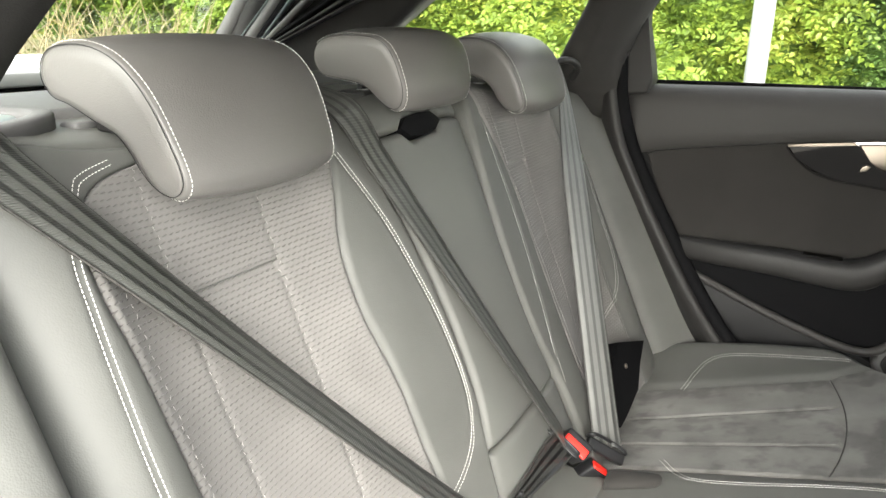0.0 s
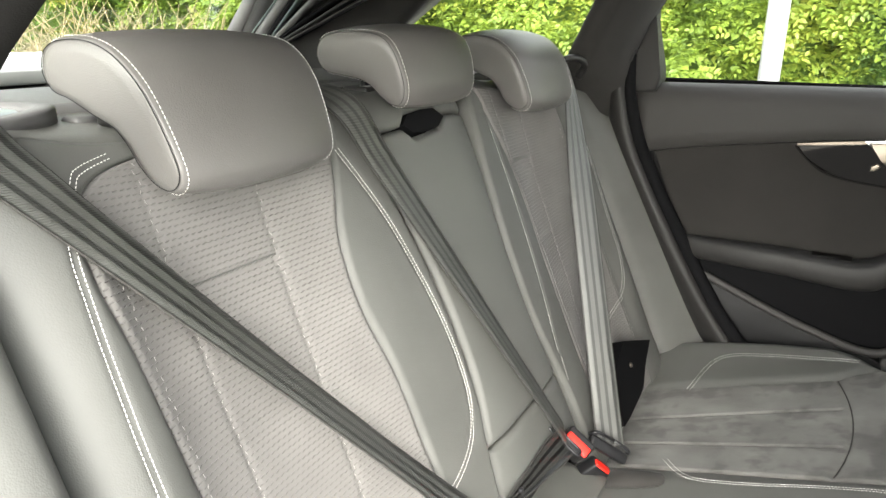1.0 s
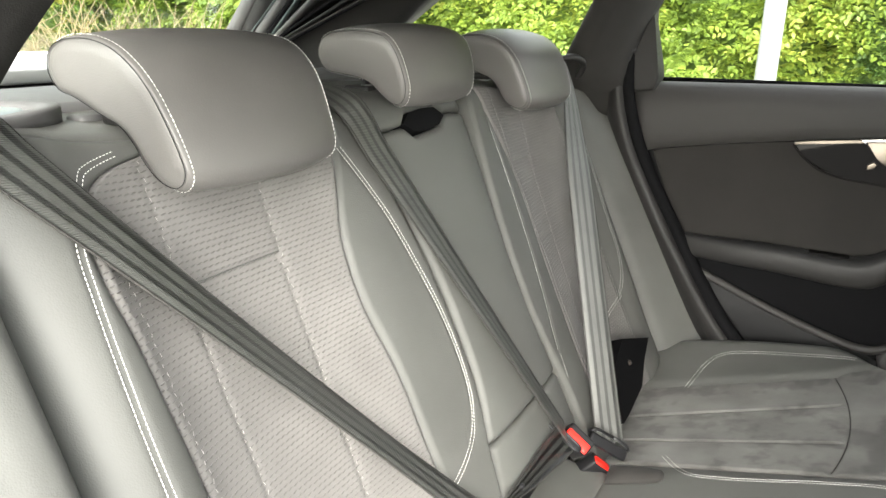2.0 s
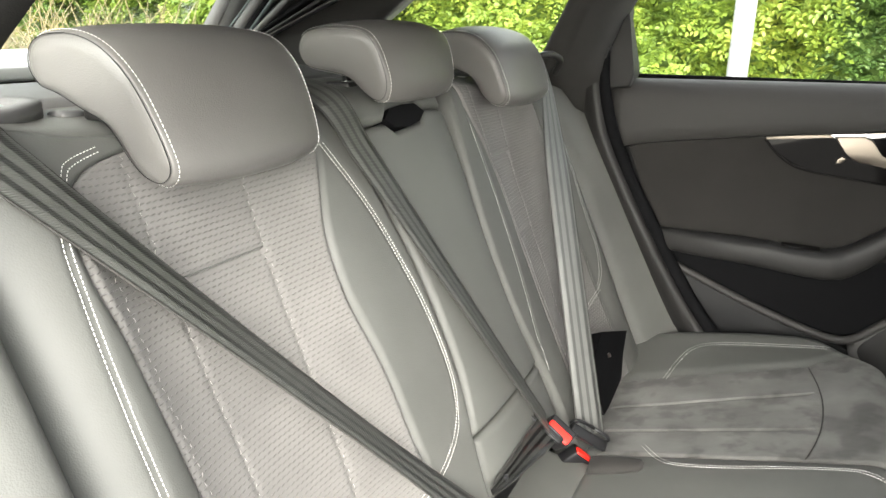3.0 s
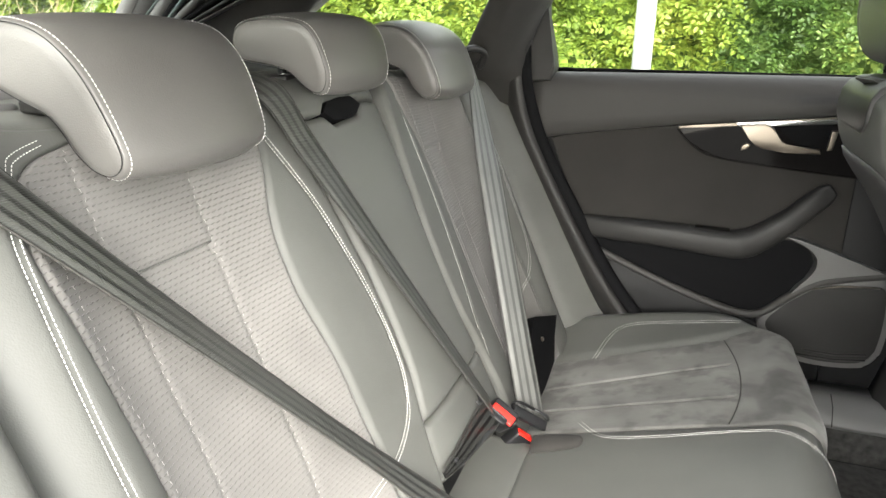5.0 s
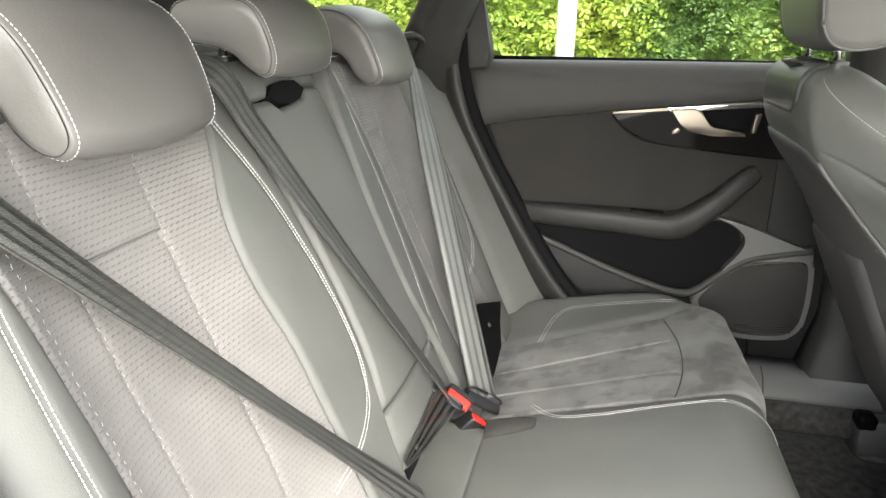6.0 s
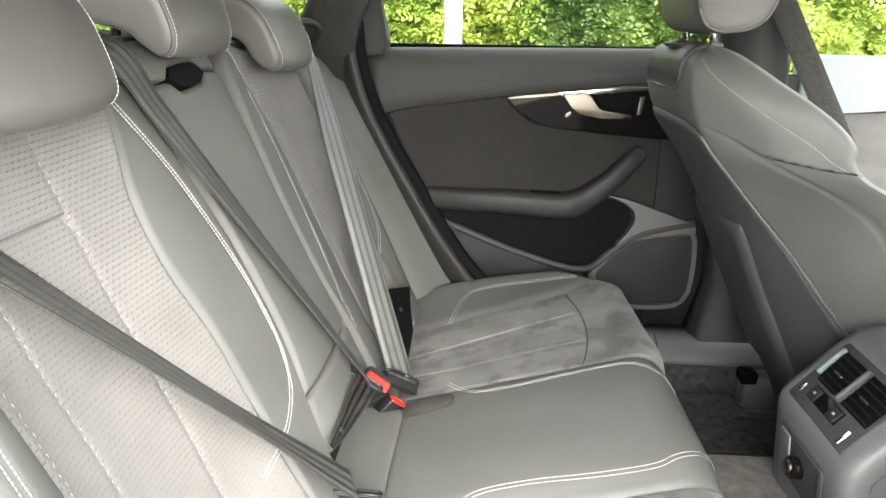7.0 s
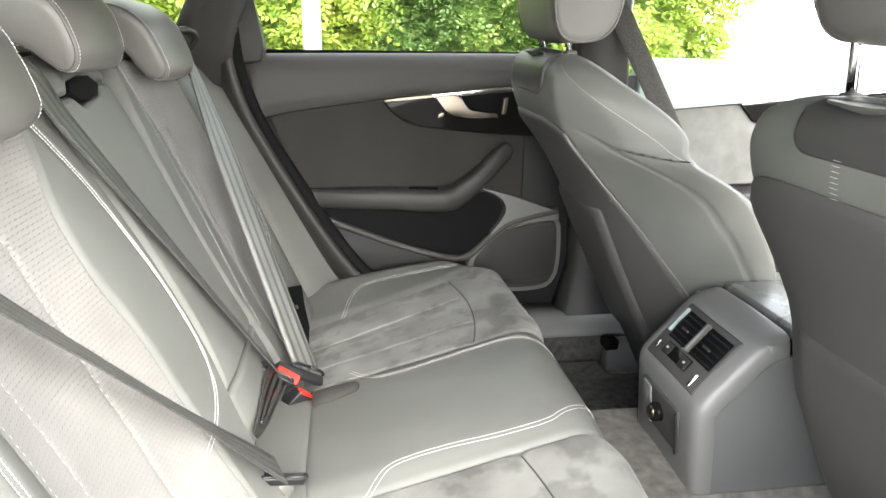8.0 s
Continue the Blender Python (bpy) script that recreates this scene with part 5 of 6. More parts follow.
floor_mat(1)
floor_mat(-1)
for side in (1, -1):
    sill = thing("sill_trim", (0.4, YC + side * 0.62, 0.40), "black plastic sill trim below the door", "sill trim", "sill trims")
    a, b = sorted((YC + side * 0.585, YC + side * 0.70))
    v, f = loft([[(x, YC + side * 0.584, 0.449), (x, YC + side * 0.586, 0.457), (x, YC + side * 0.605, 0.485), (x, YC + side * 0.64, 0.497), (x, YC + side * 0.70, 0.497), (x, YC + side * 0.70, 0.44), (x, YC + side * 0.60, 0.44)] for x in (0.10, 0.3, 0.318, 0.5, 0.9)])
    fixed(raw("cover", v, f, SILL, sill))
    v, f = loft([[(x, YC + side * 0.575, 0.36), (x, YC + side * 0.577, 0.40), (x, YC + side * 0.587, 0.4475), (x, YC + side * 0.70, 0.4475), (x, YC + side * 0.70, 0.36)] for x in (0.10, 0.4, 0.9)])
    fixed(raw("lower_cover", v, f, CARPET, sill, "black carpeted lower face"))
    bar("joint", [(0.318, YC + side * 0.5845, 0.452), (0.318, YC + side * 0.5855, 0.459), (0.318, YC + side * 0.604, 0.487), (0.318, YC + side * 0.64, 0.499)], 0.0009, RUBBER, sill, "", 6)
    foot_ = thing("pillar_foot", (0.50, YC + side * 0.66, 0.45), "dark plastic trim at the foot of the middle pillar", "pillar trim", "middle pillars")
    rows = [(0.40, 0.36, 0.72, 0.60), (0.50, 0.40, 0.66, 0.625), (0.62, 0.43, 0.62, 0.65), (0.9, 0.42, 0.56, 0.66), (1.12, 0.40, 0.545, 0.645), (1.25, 0.375, 0.525, 0.61), (1.44, 0.34, 0.50, 0.52)]
    for nm, some, grow in (("lower_cover", rows[:4], 0.0), ("upper_cover", rows[3:], 0.003)):
        v, f = loft([[(x0, YC + side * 0.70, z), (x0, YC + side * (yi + 0.03), z), (x0 + 0.02, YC + side * (yi - grow), z), (x1 - 0.02, YC + side * (yi - grow), z), (x1, YC + side * (yi + 0.03), z), (x1, YC + side * 0.70, z)] for z, x0, x1, yi in some])
        fixed(raw(nm, v, f, TRIM, foot_))
    a, b = sorted((YC + side * 0.703, YC + side * 0.713))
    part("jamb_plate", box(0.30, 0.64, a, b, 0.36, 1.10, 0.002), TRIM_DARK, foot_)

# ---- front seats ----


SEAT_REAR = knots([(0.44, 0.535), (0.50, 0.508), (0.571, 0.470), (0.711, 0.398), (0.807, 0.352), (0.884, 0.316), (0.974, 0.268), (1.04, 0.222), (1.08, 0.203), (1.12, 0.200), (1.145, 0.205), (1.16, 0.218), (1.168, 0.236)])
SEAT_EDGE = knots([(0.44, 0.68), (0.60, 0.575), (0.711, 0.500), (0.80, 0.430), (0.853, 0.390), (0.92, 0.332), (0.975, 0.284), (1.03, 0.238), (1.08, 0.215), (1.12, 0.209), (1.145, 0.213), (1.16, 0.226), (1.168, 0.240)])
SEAT_EDGE_Y = knots([(0.44, 0.225), (0.71, 0.218), (0.80, 0.200), (0.92, 0.165), (1.03, 0.155), (1.08, 0.155), (1.12, 0.150), (1.145, 0.138), (1.16, 0.118), (1.168, 0.09)])
SEAT_FRONT = knots([(0.44, 0.78), (0.60, 0.690), (0.76, 0.625), (0.865, 0.575), (0.943, 0.515), (0.971, 0.468), (0.995, 0.425), (1.015, 0.410), (1.037, 0.408), (1.064, 0.388), (1.093, 0.352), (1.122, 0.310), (1.145, 0.282), (1.16, 0.264), (1.168, 0.250)])
SEAT_FRONT_Y = knots([(0.44, 0.230), (0.60, 0.240), (0.76, 0.255), (0.90, 0.266), (1.008, 0.264), (1.06, 0.250), (1.10, 0.226), (1.122, 0.205), (1.145, 0.170), (1.16, 0.130), (1.168, 0.095)])
WING_SEAM = knots([(0.0, 1.052), (0.18, 1.040), (0.42, 1.020), (0.7, 1.010), (1.0, 1.003), (1.2, 1.0)])
FLANK_SEAM = knots([(0.44, 0.76), (0.65, 0.75), (0.80, 0.74), (0.899, 0.70), (0.964, 0.65), (0.988, 0.58), (1.016, 0.38), (1.033, 0.25), (1.049, 0.06)])
SHOULDER_ROW = ((1.150, 0.16), (1.109, 0.44), (1.050, 0.71), (1.022, 0.86), (1.004, 0.98))


def flank_point(z, k):
    """A place on a front seat's flank, counted from the seat's middle: k runs from the piping (0) to the bolster's front (1)."""
    e = np.array((SEAT_EDGE(z), SEAT_EDGE_Y(z)))
    f = np.array((SEAT_FRONT(z), SEAT_FRONT_Y(z)))
    d = f - e
    out = np.array((-d[1], d[0])) / max(1e-6, np.linalg.norm(d))
    swell = 0.020 * math.sin(math.pi * min(1, k)) ** 0.8 * min(1, np.linalg.norm(d) / 0.15)
    lift = 0.0
    if z > WING_SEAM(k) and z < 1.14:
        lift = 0.007 * min(1, max(0, (k - 0.2) / 0.3)) * min(1, (1.14 - z) / 0.06)
    if z < 1.05:
        lift += groove((k - FLANK_SEAM(z)) * np.linalg.norm(d), 0.0035, 0.0035)
    q = e + d * k + out * (swell + lift)
    return q[0], q[1]


def front_seat(dx, dz, yc, label, rise=0.026, wide=1.0, cover_half=0.108, head_half=0.135, rim=1.054, upright=0.0):
    """A front seat seen from behind: leather back with winged shoulders, a wrapped hard shell, headrest on two posts, base on rails."""
    ob = thing("car_seat", (0.45 + dx, yc, 0.40), label, "car seat", "front seats")

    def back_by(z):
        return upright * min(1, max(0, (1.06 - z) / 0.30))

    def shell_half(z, lift=0.0):
        """Rear side from its middle to the piping."""
        r, e, w = SEAT_REAR(z), SEAT_EDGE(z), SEAT_EDGE_Y(z)
        pts = []
        for a in (0.0, 0.25, 0.45, 0.6, 0.72, 0.82, 0.90, 0.96, 1.0):
            pts.append((r + (e - r) * a ** 3.2 - lift - back_by(z), (a * w + lift * 0.3 * a) * wide))
        return pts

    zs = np.unique(np.r_[np.linspace(0.44, 0.96, 40), np.linspace(0.96, 1.06, 36), np.linspace(1.06, 1.14, 16), np.linspace(1.14, 1.168, 8)])
    ks = np.r_[np.linspace(0, 1, 34)[1:]]
    rows = []
    for z in zs:
        half = shell_half(z) + [(flank_point(z, k)[0] - back_by(z), flank_point(z, k)[1] * wide) for k in ks]
        xf, yf = half[-1]
        half += [(xf + 0.012, yf - 0.012), (xf + 0.010, yf - 0.035), (xf - 0.015, yf * 0.72), (xf - 0.04, yf * 0.5), (xf - 0.055, 0.0)]
        half = [(min(x, 2.0), max(y, 0.0)) for x, y in half]
        full = [(x, y) for x, y in half] + [(x, -y) for x, y in half[-2:0:-1]]
        rows.append([(x + dx, yc + y, z + dz) for x, y in full])
    v, f = loft(rows)
    sharp(fixed(raw("backrest", v, f, LEATHER, ob, "dark grey leather backrest")), 60)

    def on_flank(path, sgn, lift):
        return [(flank_point(z, k)[0] + dx - lift * 0.5 - back_by(z), yc + sgn * (flank_point(z, k)[1] * wide + lift), z + dz) for z, k in curve(path, 8)]

    for sgn in (1, -1):
        row = on_flank(SHOULDER_ROW, sgn, 0.001)
        vv, ff = stitch_row(row, [(-0.4, 0.85 * sgn, 0.35)] * len(row), 0.0047, 0.0034, 0.0004)
        raw("stitching", vv, ff, THREAD_GREY, ob, "grey stitching")
        lip = [(WING_SEAM(k) - 0.0008, k) for k in np.linspace(0.42, 1.0, 8)]
        bar("seam", on_flank(lip, sgn, -0.0002), 0.0012, RUBBER, ob, "", 6)
        fold = [(z, FLANK_SEAM(z)) for z in (1.049, 1.033, 1.016, 0.988, 0.964, 0.93, 0.899, 0.85, 0.80, 0.72, 0.65, 0.55)]
        bar("seam", on_flank(fold, sgn, -0.0018), 0.0012, RUBBER, ob, "", 6)
        edge_line = [(SEAT_EDGE(z) + dx - 0.003 - back_by(z), yc + sgn * (SEAT_EDGE_Y(z) * wide + 0.003), z + dz) for z in np.linspace(0.46, 1.035, 30)]
        bar("piping", edge_line, 0.0032, TRIM_GREY, ob, "", 8)
        z = 0.914
        part("trim_clip", moved(box(-0.003, 0.002, -0.003, 0.003, -0.002, 0.002, 0.0008), Matrix.Translation((SEAT_EDGE(z) + dx - 0.008 - back_by(z), yc + sgn * SEAT_EDGE_Y(z) * wide * 0.965, z + dz))), SATIN, ob, "small pale clip")
    # hard shell round the lower back, its rim bowed
    cols = [(x, y) for x, y in shell_half(0.9)]
    n_a = 2 * len(cols) - 1
    grid, n_h = [], 40
    for i in range(n_h + 1):
        t = i / n_h
        for j in range(n_a):
            a = abs(j - (len(cols) - 1)) / (len(cols) - 1)
            z = 0.45 + (rim - 0.022 * a ** 3 - 0.45) * t
            side = shell_half(z, 0.004 if i < n_h else 0.001)
            x, y = side[abs(j - (len(cols) - 1))]
            grid.append((x + dx, yc + math.copysign(y, j - (len(cols) - 1)), z + dz))
    faces = [(i * n_a + j, i * n_a + j + 1, (i + 1) * n_a + j + 1, (i + 1) * n_a + j) for i in range(n_h) for j in range(n_a - 1)]
    shell_ob = fixed(raw("back_shell", grid, faces, SEAT_SHELL, ob, "black hard back shell"))
    mod = shell_ob.modifiers.new("thick", "SOLIDIFY")
    mod.thickness, mod.offset = 0.004, 0
    # pocket on the shell
    rear = Surf([(SEAT_REAR(z) + dx - back_by(z), z + dz) for z in np.linspace(1.16, 0.50, 60)], 0.0)
    run = lambda z: float(np.interp(-z, -np.linspace(1.16, 0.50, 60), rear.s))  # noqa: E731
    patch("net_pocket", rear, const(yc - 0.125), const(yc + 0.125), lambda y: run(0.90) + 0.02 * ((y - yc) / 0.125) ** 2, const(run(0.56)), lambda y, s: 0.008 - 0.003 * ((y - yc) / 0.125) ** 2, SEAT_SHELL, ob, "black cloth pocket", 20, 20, edge=0.02, tuck=0.012, skirt=0.02)
    # cover below the headrest, wrapped over the top
    over = Surf([(0.300 + dx, 1.171 + dz), (0.270 + dx, 1.172 + dz), (0.245 + dx, 1.171 + dz), (0.225 + dx, 1.167 + dz), (0.211 + dx, 1.158 + dz), (0.203 + dx, 1.145 + dz), (0.200 + dx, 1.125 + dz), (0.201 + dx, 1.10 + dz), (0.205 + dx, 1.07 + dz)], 0.0)
    low = lambda y: (0.158 if wide == 1.0 else 0.142) - 0.020 * min(1, abs(y - yc) / cover_half) ** 10  # noqa: E731
    patch("post_cover", over, const(yc - cover_half), const(yc + cover_half), lambda y: 0.054 + 0.012 * min(1, abs(y - yc) / cover_half) ** 6, low, lambda y, s: 0.0022 - 0.010 * (abs(y - yc) / cover_half) ** 4 * max(0, (0.09 - s) / 0.09), PIANO_SOFT, ob, "glossy black cover below the headrest", 40, 24, edge=0.005, tuck=0.0015, skirt=0.012)
    for k in (0.008,) if dx > 0 else ():
        for z in np.arange(1.070, 1.132, 0.0055):
            at_ = np.array((SEAT_REAR(z) + dx - back_by(z) - 0.0014, yc + k, z + dz))
            vv, ff = stitch_row([at_ + (0, w, 0.0) for w in np.linspace(-0.0065, 0.0065, 4)], [(-0.98, 0, -0.1)] * 4, 0.02, 0.0125, 0.00035)
            raw("stitching", vv, ff, THREAD_GREY, ob, "pale stitching")
    x, z = 0.211 + dx, 1.165 + dz
    for k in (-0.08, 0.08):
        bar("post", [(x + 0.048, yc + k, z - 0.02), (x + 0.034, yc + k, z + rise + 0.06)], 0.0056, CHROME, ob, "chrome post", 12)
        part("post_sleeve", box(x + 0.038, x + 0.058, yc + k - 0.010, yc + k + 0.010, z - 0.004, z + 0.007, 0.003, 3), SEAT_SHELL, ob)
    # headrest
    hx, hz = x + 0.048, z + rise
    prof = [(-0.045, 0.03), (-0.052, 0.08), (-0.045, 0.15), (-0.02, 0.195), (0.03, 0.20), (0.065, 0.16), (0.075, 0.09), (0.068, 0.03), (0.045, 0.002), (0.0, -0.006), (-0.03, 0.004)]
    rings = []
    for vv_, kk in ((-1.0, 0.84), (-0.985, 0.93), (-0.94, 0.98), (-0.75, 1.0), (-0.3, 1.015), (0.3, 1.015), (0.75, 1.0), (0.94, 0.98), (0.985, 0.93), (1.0, 0.84)):
        pts = []
        for px, pz in curve(prof, 4, True):
            w = head_half * (0.86 + 0.14 * min(1, (pz + 0.01) / 0.10))
            pts.append((hx + 0.012 + (px - 0.012) * kk, yc + vv_ * w, hz + 0.095 + (pz - 0.095) * kk))
        rings.append(pts)
    v, f = loft(rings)
    fixed(raw("headrest", v, f, LEATHER_HEAD, ob, "dark leather headrest"))
    for sgn in (-1, 1):
        bar("headrest_piping", [(hx + 0.012 + (px - 0.012) * 0.965, yc + sgn * (head_half - 0.0045) * (0.86 + 0.14 * min(1, (pz + 0.01) / 0.10)), hz + 0.095 + (pz - 0.095) * 0.965) for px, pz in curve(prof + [prof[0]], 4)], 0.0026, TRIM_GREY, ob, "", 6)
    # base and rails
    part("seat_base", box(0.60 + dx, 1.05 + dx, yc - 0.24, yc + 0.24, 0.48, 0.62, 0.05, 4), LEATHER, ob, "dark leather seat cushion")
    part("base_cover", box(0.56 + dx, 1.0 + dx, yc - 0.23, yc + 0.23, 0.42, 0.53, 0.03, 3), SHELL, ob)
    for k in (-0.20, 0.20):
        part("rail", box(0.50 + dx, 0.98 + dx, yc + k - 0.022, yc + k + 0.022, 0.372, 0.452, 0.006), SHELL, ob, "black seat rail")
        part("rail_end", box(0.492 + dx, 0.532 + dx, yc + k - 0.024, yc + k + 0.024, 0.428, 0.460, 0.011, 4), PIANO, ob, "black rail cap")
    bar("hinge_bolt", [(0.515 + dx, yc - 0.245, 0.56 + dz), (0.515 + dx, yc - 0.215, 0.56 + dz)], 0.010, SATIN, ob, "steel hinge bolt", 12)
    return ob


front_seat(0.0, 0.0, 1.123, "dark grey leather front seat seen from behind, by the far side")
front_seat(0.122, -0.02, 0.391, "dark grey leather front seat seen from behind, by the near side", 0.062, 1.12, 0.082, 0.118, 1.075, 0.065)

# front belt hanging from the far middle pillar, its shade put into a dark colour
fb = thing("front_seat_belt", (0.60, 1.38, 0.9), "front seat belt hanging at the middle pillar, shade put into its dark colour", "seat belt")
ribbon("webbing", lerp((0.415, 1.36, 1.345), (0.66, 1.385, 0.95), 6), [(-0.35, -0.93, 0.1)] * 6, (0.048, 0.048), SELVEDGE, fb)

# ---- centre console ----


def console():
    cy = 0.753
    ob = thing("centre_console", (0.45, cy, 0.38), "dark grey centre console with rear air vents, switches and power socket", "console")
    prof = curve([(0.388, 0.40), (0.376, 0.50), (0.367, 0.60), (0.363, 0.648), (0.371, 0.677), (0.405, 0.717), (0.441, 0.757), (0.460, 0.771), (0.494, 0.782), (0.502, 0.777), (0.503, 0.755)], 6)
    secs = []
    for x, z in prof:
        t = np.interp(z, [0.40, 0.62, 0.68, 0.83], [0.0, 0.3, 0.6, 1.0])
        w = 0.108 + 0.004 * t
        secs.append((x, z, w))
    # skin over the ridge line, rounded to both sides
    tan = np.gradient(prof, axis=0)
    tan /= np.linalg.norm(tan, axis=1)[:, None]
    cols = [(-0.955, 0.040), (-0.985, 0.037), (-1.0, 0.033), (-1.0, 0.020), (-0.985, 0.011), (-0.94, 0.004), (-0.84, 0.001), (-0.75, 0.0), (0.0, -0.002), (0.75, 0.0), (0.84, 0.001), (0.94, 0.004), (0.985, 0.011), (1.0, 0.020), (1.0, 0.033), (0.985, 0.037), (0.955, 0.040)]
    verts, faces = [], []
    for (x, z), t, (_, _, w) in zip(prof, tan, secs):
        inward = np.array((t[1], -t[0]))
        for a, d in cols:
            verts.append((x + inward[0] * d, cy + a * w, z + inward[1] * d))
    k = len(cols)
    for i in range(len(prof) - 1):
        for j in range(k - 1):
            faces.append((i * k + j, i * k + j + 1, (i + 1) * k + j + 1, (i + 1) * k + j))
    skin = raw("shell", verts, faces, CONSOLE, ob, "dark grey soft shell")
    fixed(skin)
    for sgn in (-1, 1):
        a, b = sorted((cy + sgn * 0.096, cy + sgn * 0.1085))
        side_pts = [(0.415, 0.39), (0.403, 0.50), (0.394, 0.60), (0.391, 0.640), (0.399, 0.660), (0.430, 0.694), (0.464, 0.730), (0.480, 0.743), (0.53, 0.752), (0.9, 0.756), (0.9, 0.39)]
        part("side_panel", prism(side_pts, a, b, 0.0), SHELL, ob, "dark hard side panel", False)
    part("gap", box(0.498, 0.53, cy - 0.104, cy + 0.104, 0.745, 0.768, 0.003), RUBBER, ob, "dark gap")
    part("lid", box(0.511, 0.83, cy - 0.108, cy + 0.108, 0.757, 0.787, 0.008, 4), LID, ob, "leather armrest lid")
    # vent bezel on the sloping face
    base = np.array((0.3715, 0.676))
    top = np.array((0.4405, 0.7565))
    slope = math.degrees(math.atan2(top[1] - base[1], top[0] - base[0]))
    m = Matrix.Translation((base[0], cy, base[1])) @ pose(0, 0, 0, 0, -slope, 0) @ Matrix.Diagonal((1, -1, 1, 1))
    L = float(np.linalg.norm(top - base))

    def slab(p0, p1, q0, q1, h0, h1, r=0.002):
        """p: across, q: up the slope, h: off the face."""
        bm = box(q0 * 0.8, q1 * 0.8, p0, p1, h0, h1, r, 2)
        return moved(bm, m)

    part("bezel", slab(-0.082, 0.082, -0.004, L * 1.25 + 0.004, -0.006, 0.004, 0.0045), SEAT_SHELL, ob, "dark grey bezel")
    for s0 in (-0.060, 0.010):
        vent = part("vent", slab(s0, s0 + 0.064, 0.052, 0.122, 0.0042, 0.0052, 0.0005), RUBBER, ob, "black air vent")
        for i in range(5):
            part("slat", slab(s0 + 0.003, s0 + 0.061, 0.056 + i * 0.0135, 0.0595 + i * 0.0135, 0.0053, 0.0095, 0.001), TRIM_DARK, vent)
        part("vent_knob", slab(s0 + 0.022, s0 + 0.042, 0.080, 0.086, 0.009, 0.014, 0.002), SATIN, vent, "bright vent knob")
    part("vent_divider", slab(0.0030, 0.0100, 0.050, 0.124, 0.0042, 0.0150, 0.0025), TRIM_GREY, ob, "grey divider")
    part("vent_edge", slab(-0.0685, -0.0625, 0.060, 0.124, 0.0042, 0.0115, 0.002), GREY, ob, "satin edge")
    part("corner_chrome", slab(0.060, 0.066, 0.004, 0.034, 0.0042, 0.007, 0.0015), CHROME, ob, "bright corner strip")
    part("corner_chrome", slab(-0.066, -0.060, 0.014, 0.034, 0.0042, 0.007, 0.0015), CHROME, ob, "bright corner strip")
    sw = part("switch_panel", slab(-0.046, 0.034, 0.018, 0.046, 0.0042, 0.0056, 0.001), PIANO, ob, "glossy black switch panel")
    for s0 in (-0.045, 0.011):
        part("switch", slab(s0, s0 + 0.022, 0.019, 0.045, 0.0056, 0.009, 0.002), TRIM, sw)
        part("switch_mark", slab(s0 + 0.008, s0 + 0.014, 0.030, 0.035, 0.009, 0.0095, 0.0), PALE, sw, "pale mark")
    for i in range(3):
        part("pictogram", slab(-0.012 + i * 0.006, -0.008 + i * 0.006, 0.050, 0.055 + 0.001 * i, 0.0042, 0.0046, 0.0), PALE, ob, "pale bar mark")
    # socket niche below
    part("niche", moved(box(-0.004, 0.003, -0.066, 0.062, -0.034, 0.044, 0.003), Matrix.Translation((0.3655, cy, 0.594)) @ pose(0, 0, 0, 0, -6, 0)), SEAT_SHELL, ob, "dark niche")
    part("niche_bevel", moved(box(-0.0055, 0.0, 0.026, 0.056, -0.031, 0.041, 0.004, 3), Matrix.Translation((0.364, cy, 0.593)) @ pose(0, 0, 0, 0, -6, 0)), CONSOLE, ob)
    part("niche_edge", moved(box(-0.0045, 0.0, -0.070, -0.063, -0.025, 0.050, 0.002), Matrix.Translation((0.362, cy, 0.585)) @ pose(0, 0, 0, 0, -6, 0)), TRIM, ob)
    bar("socket_ring", [(0.364, cy - 0.004, 0.600), (0.348, cy - 0.004, 0.602)], 0.0155, PIANO, ob, "black socket", 18)
    bar("socket_cap", [(0.349, cy - 0.004, 0.602), (0.343, cy - 0.004, 0.6025)], 0.0105, SATIN, ob, "bright socket cap", 18)


console()

# ---- front doors, dash ----


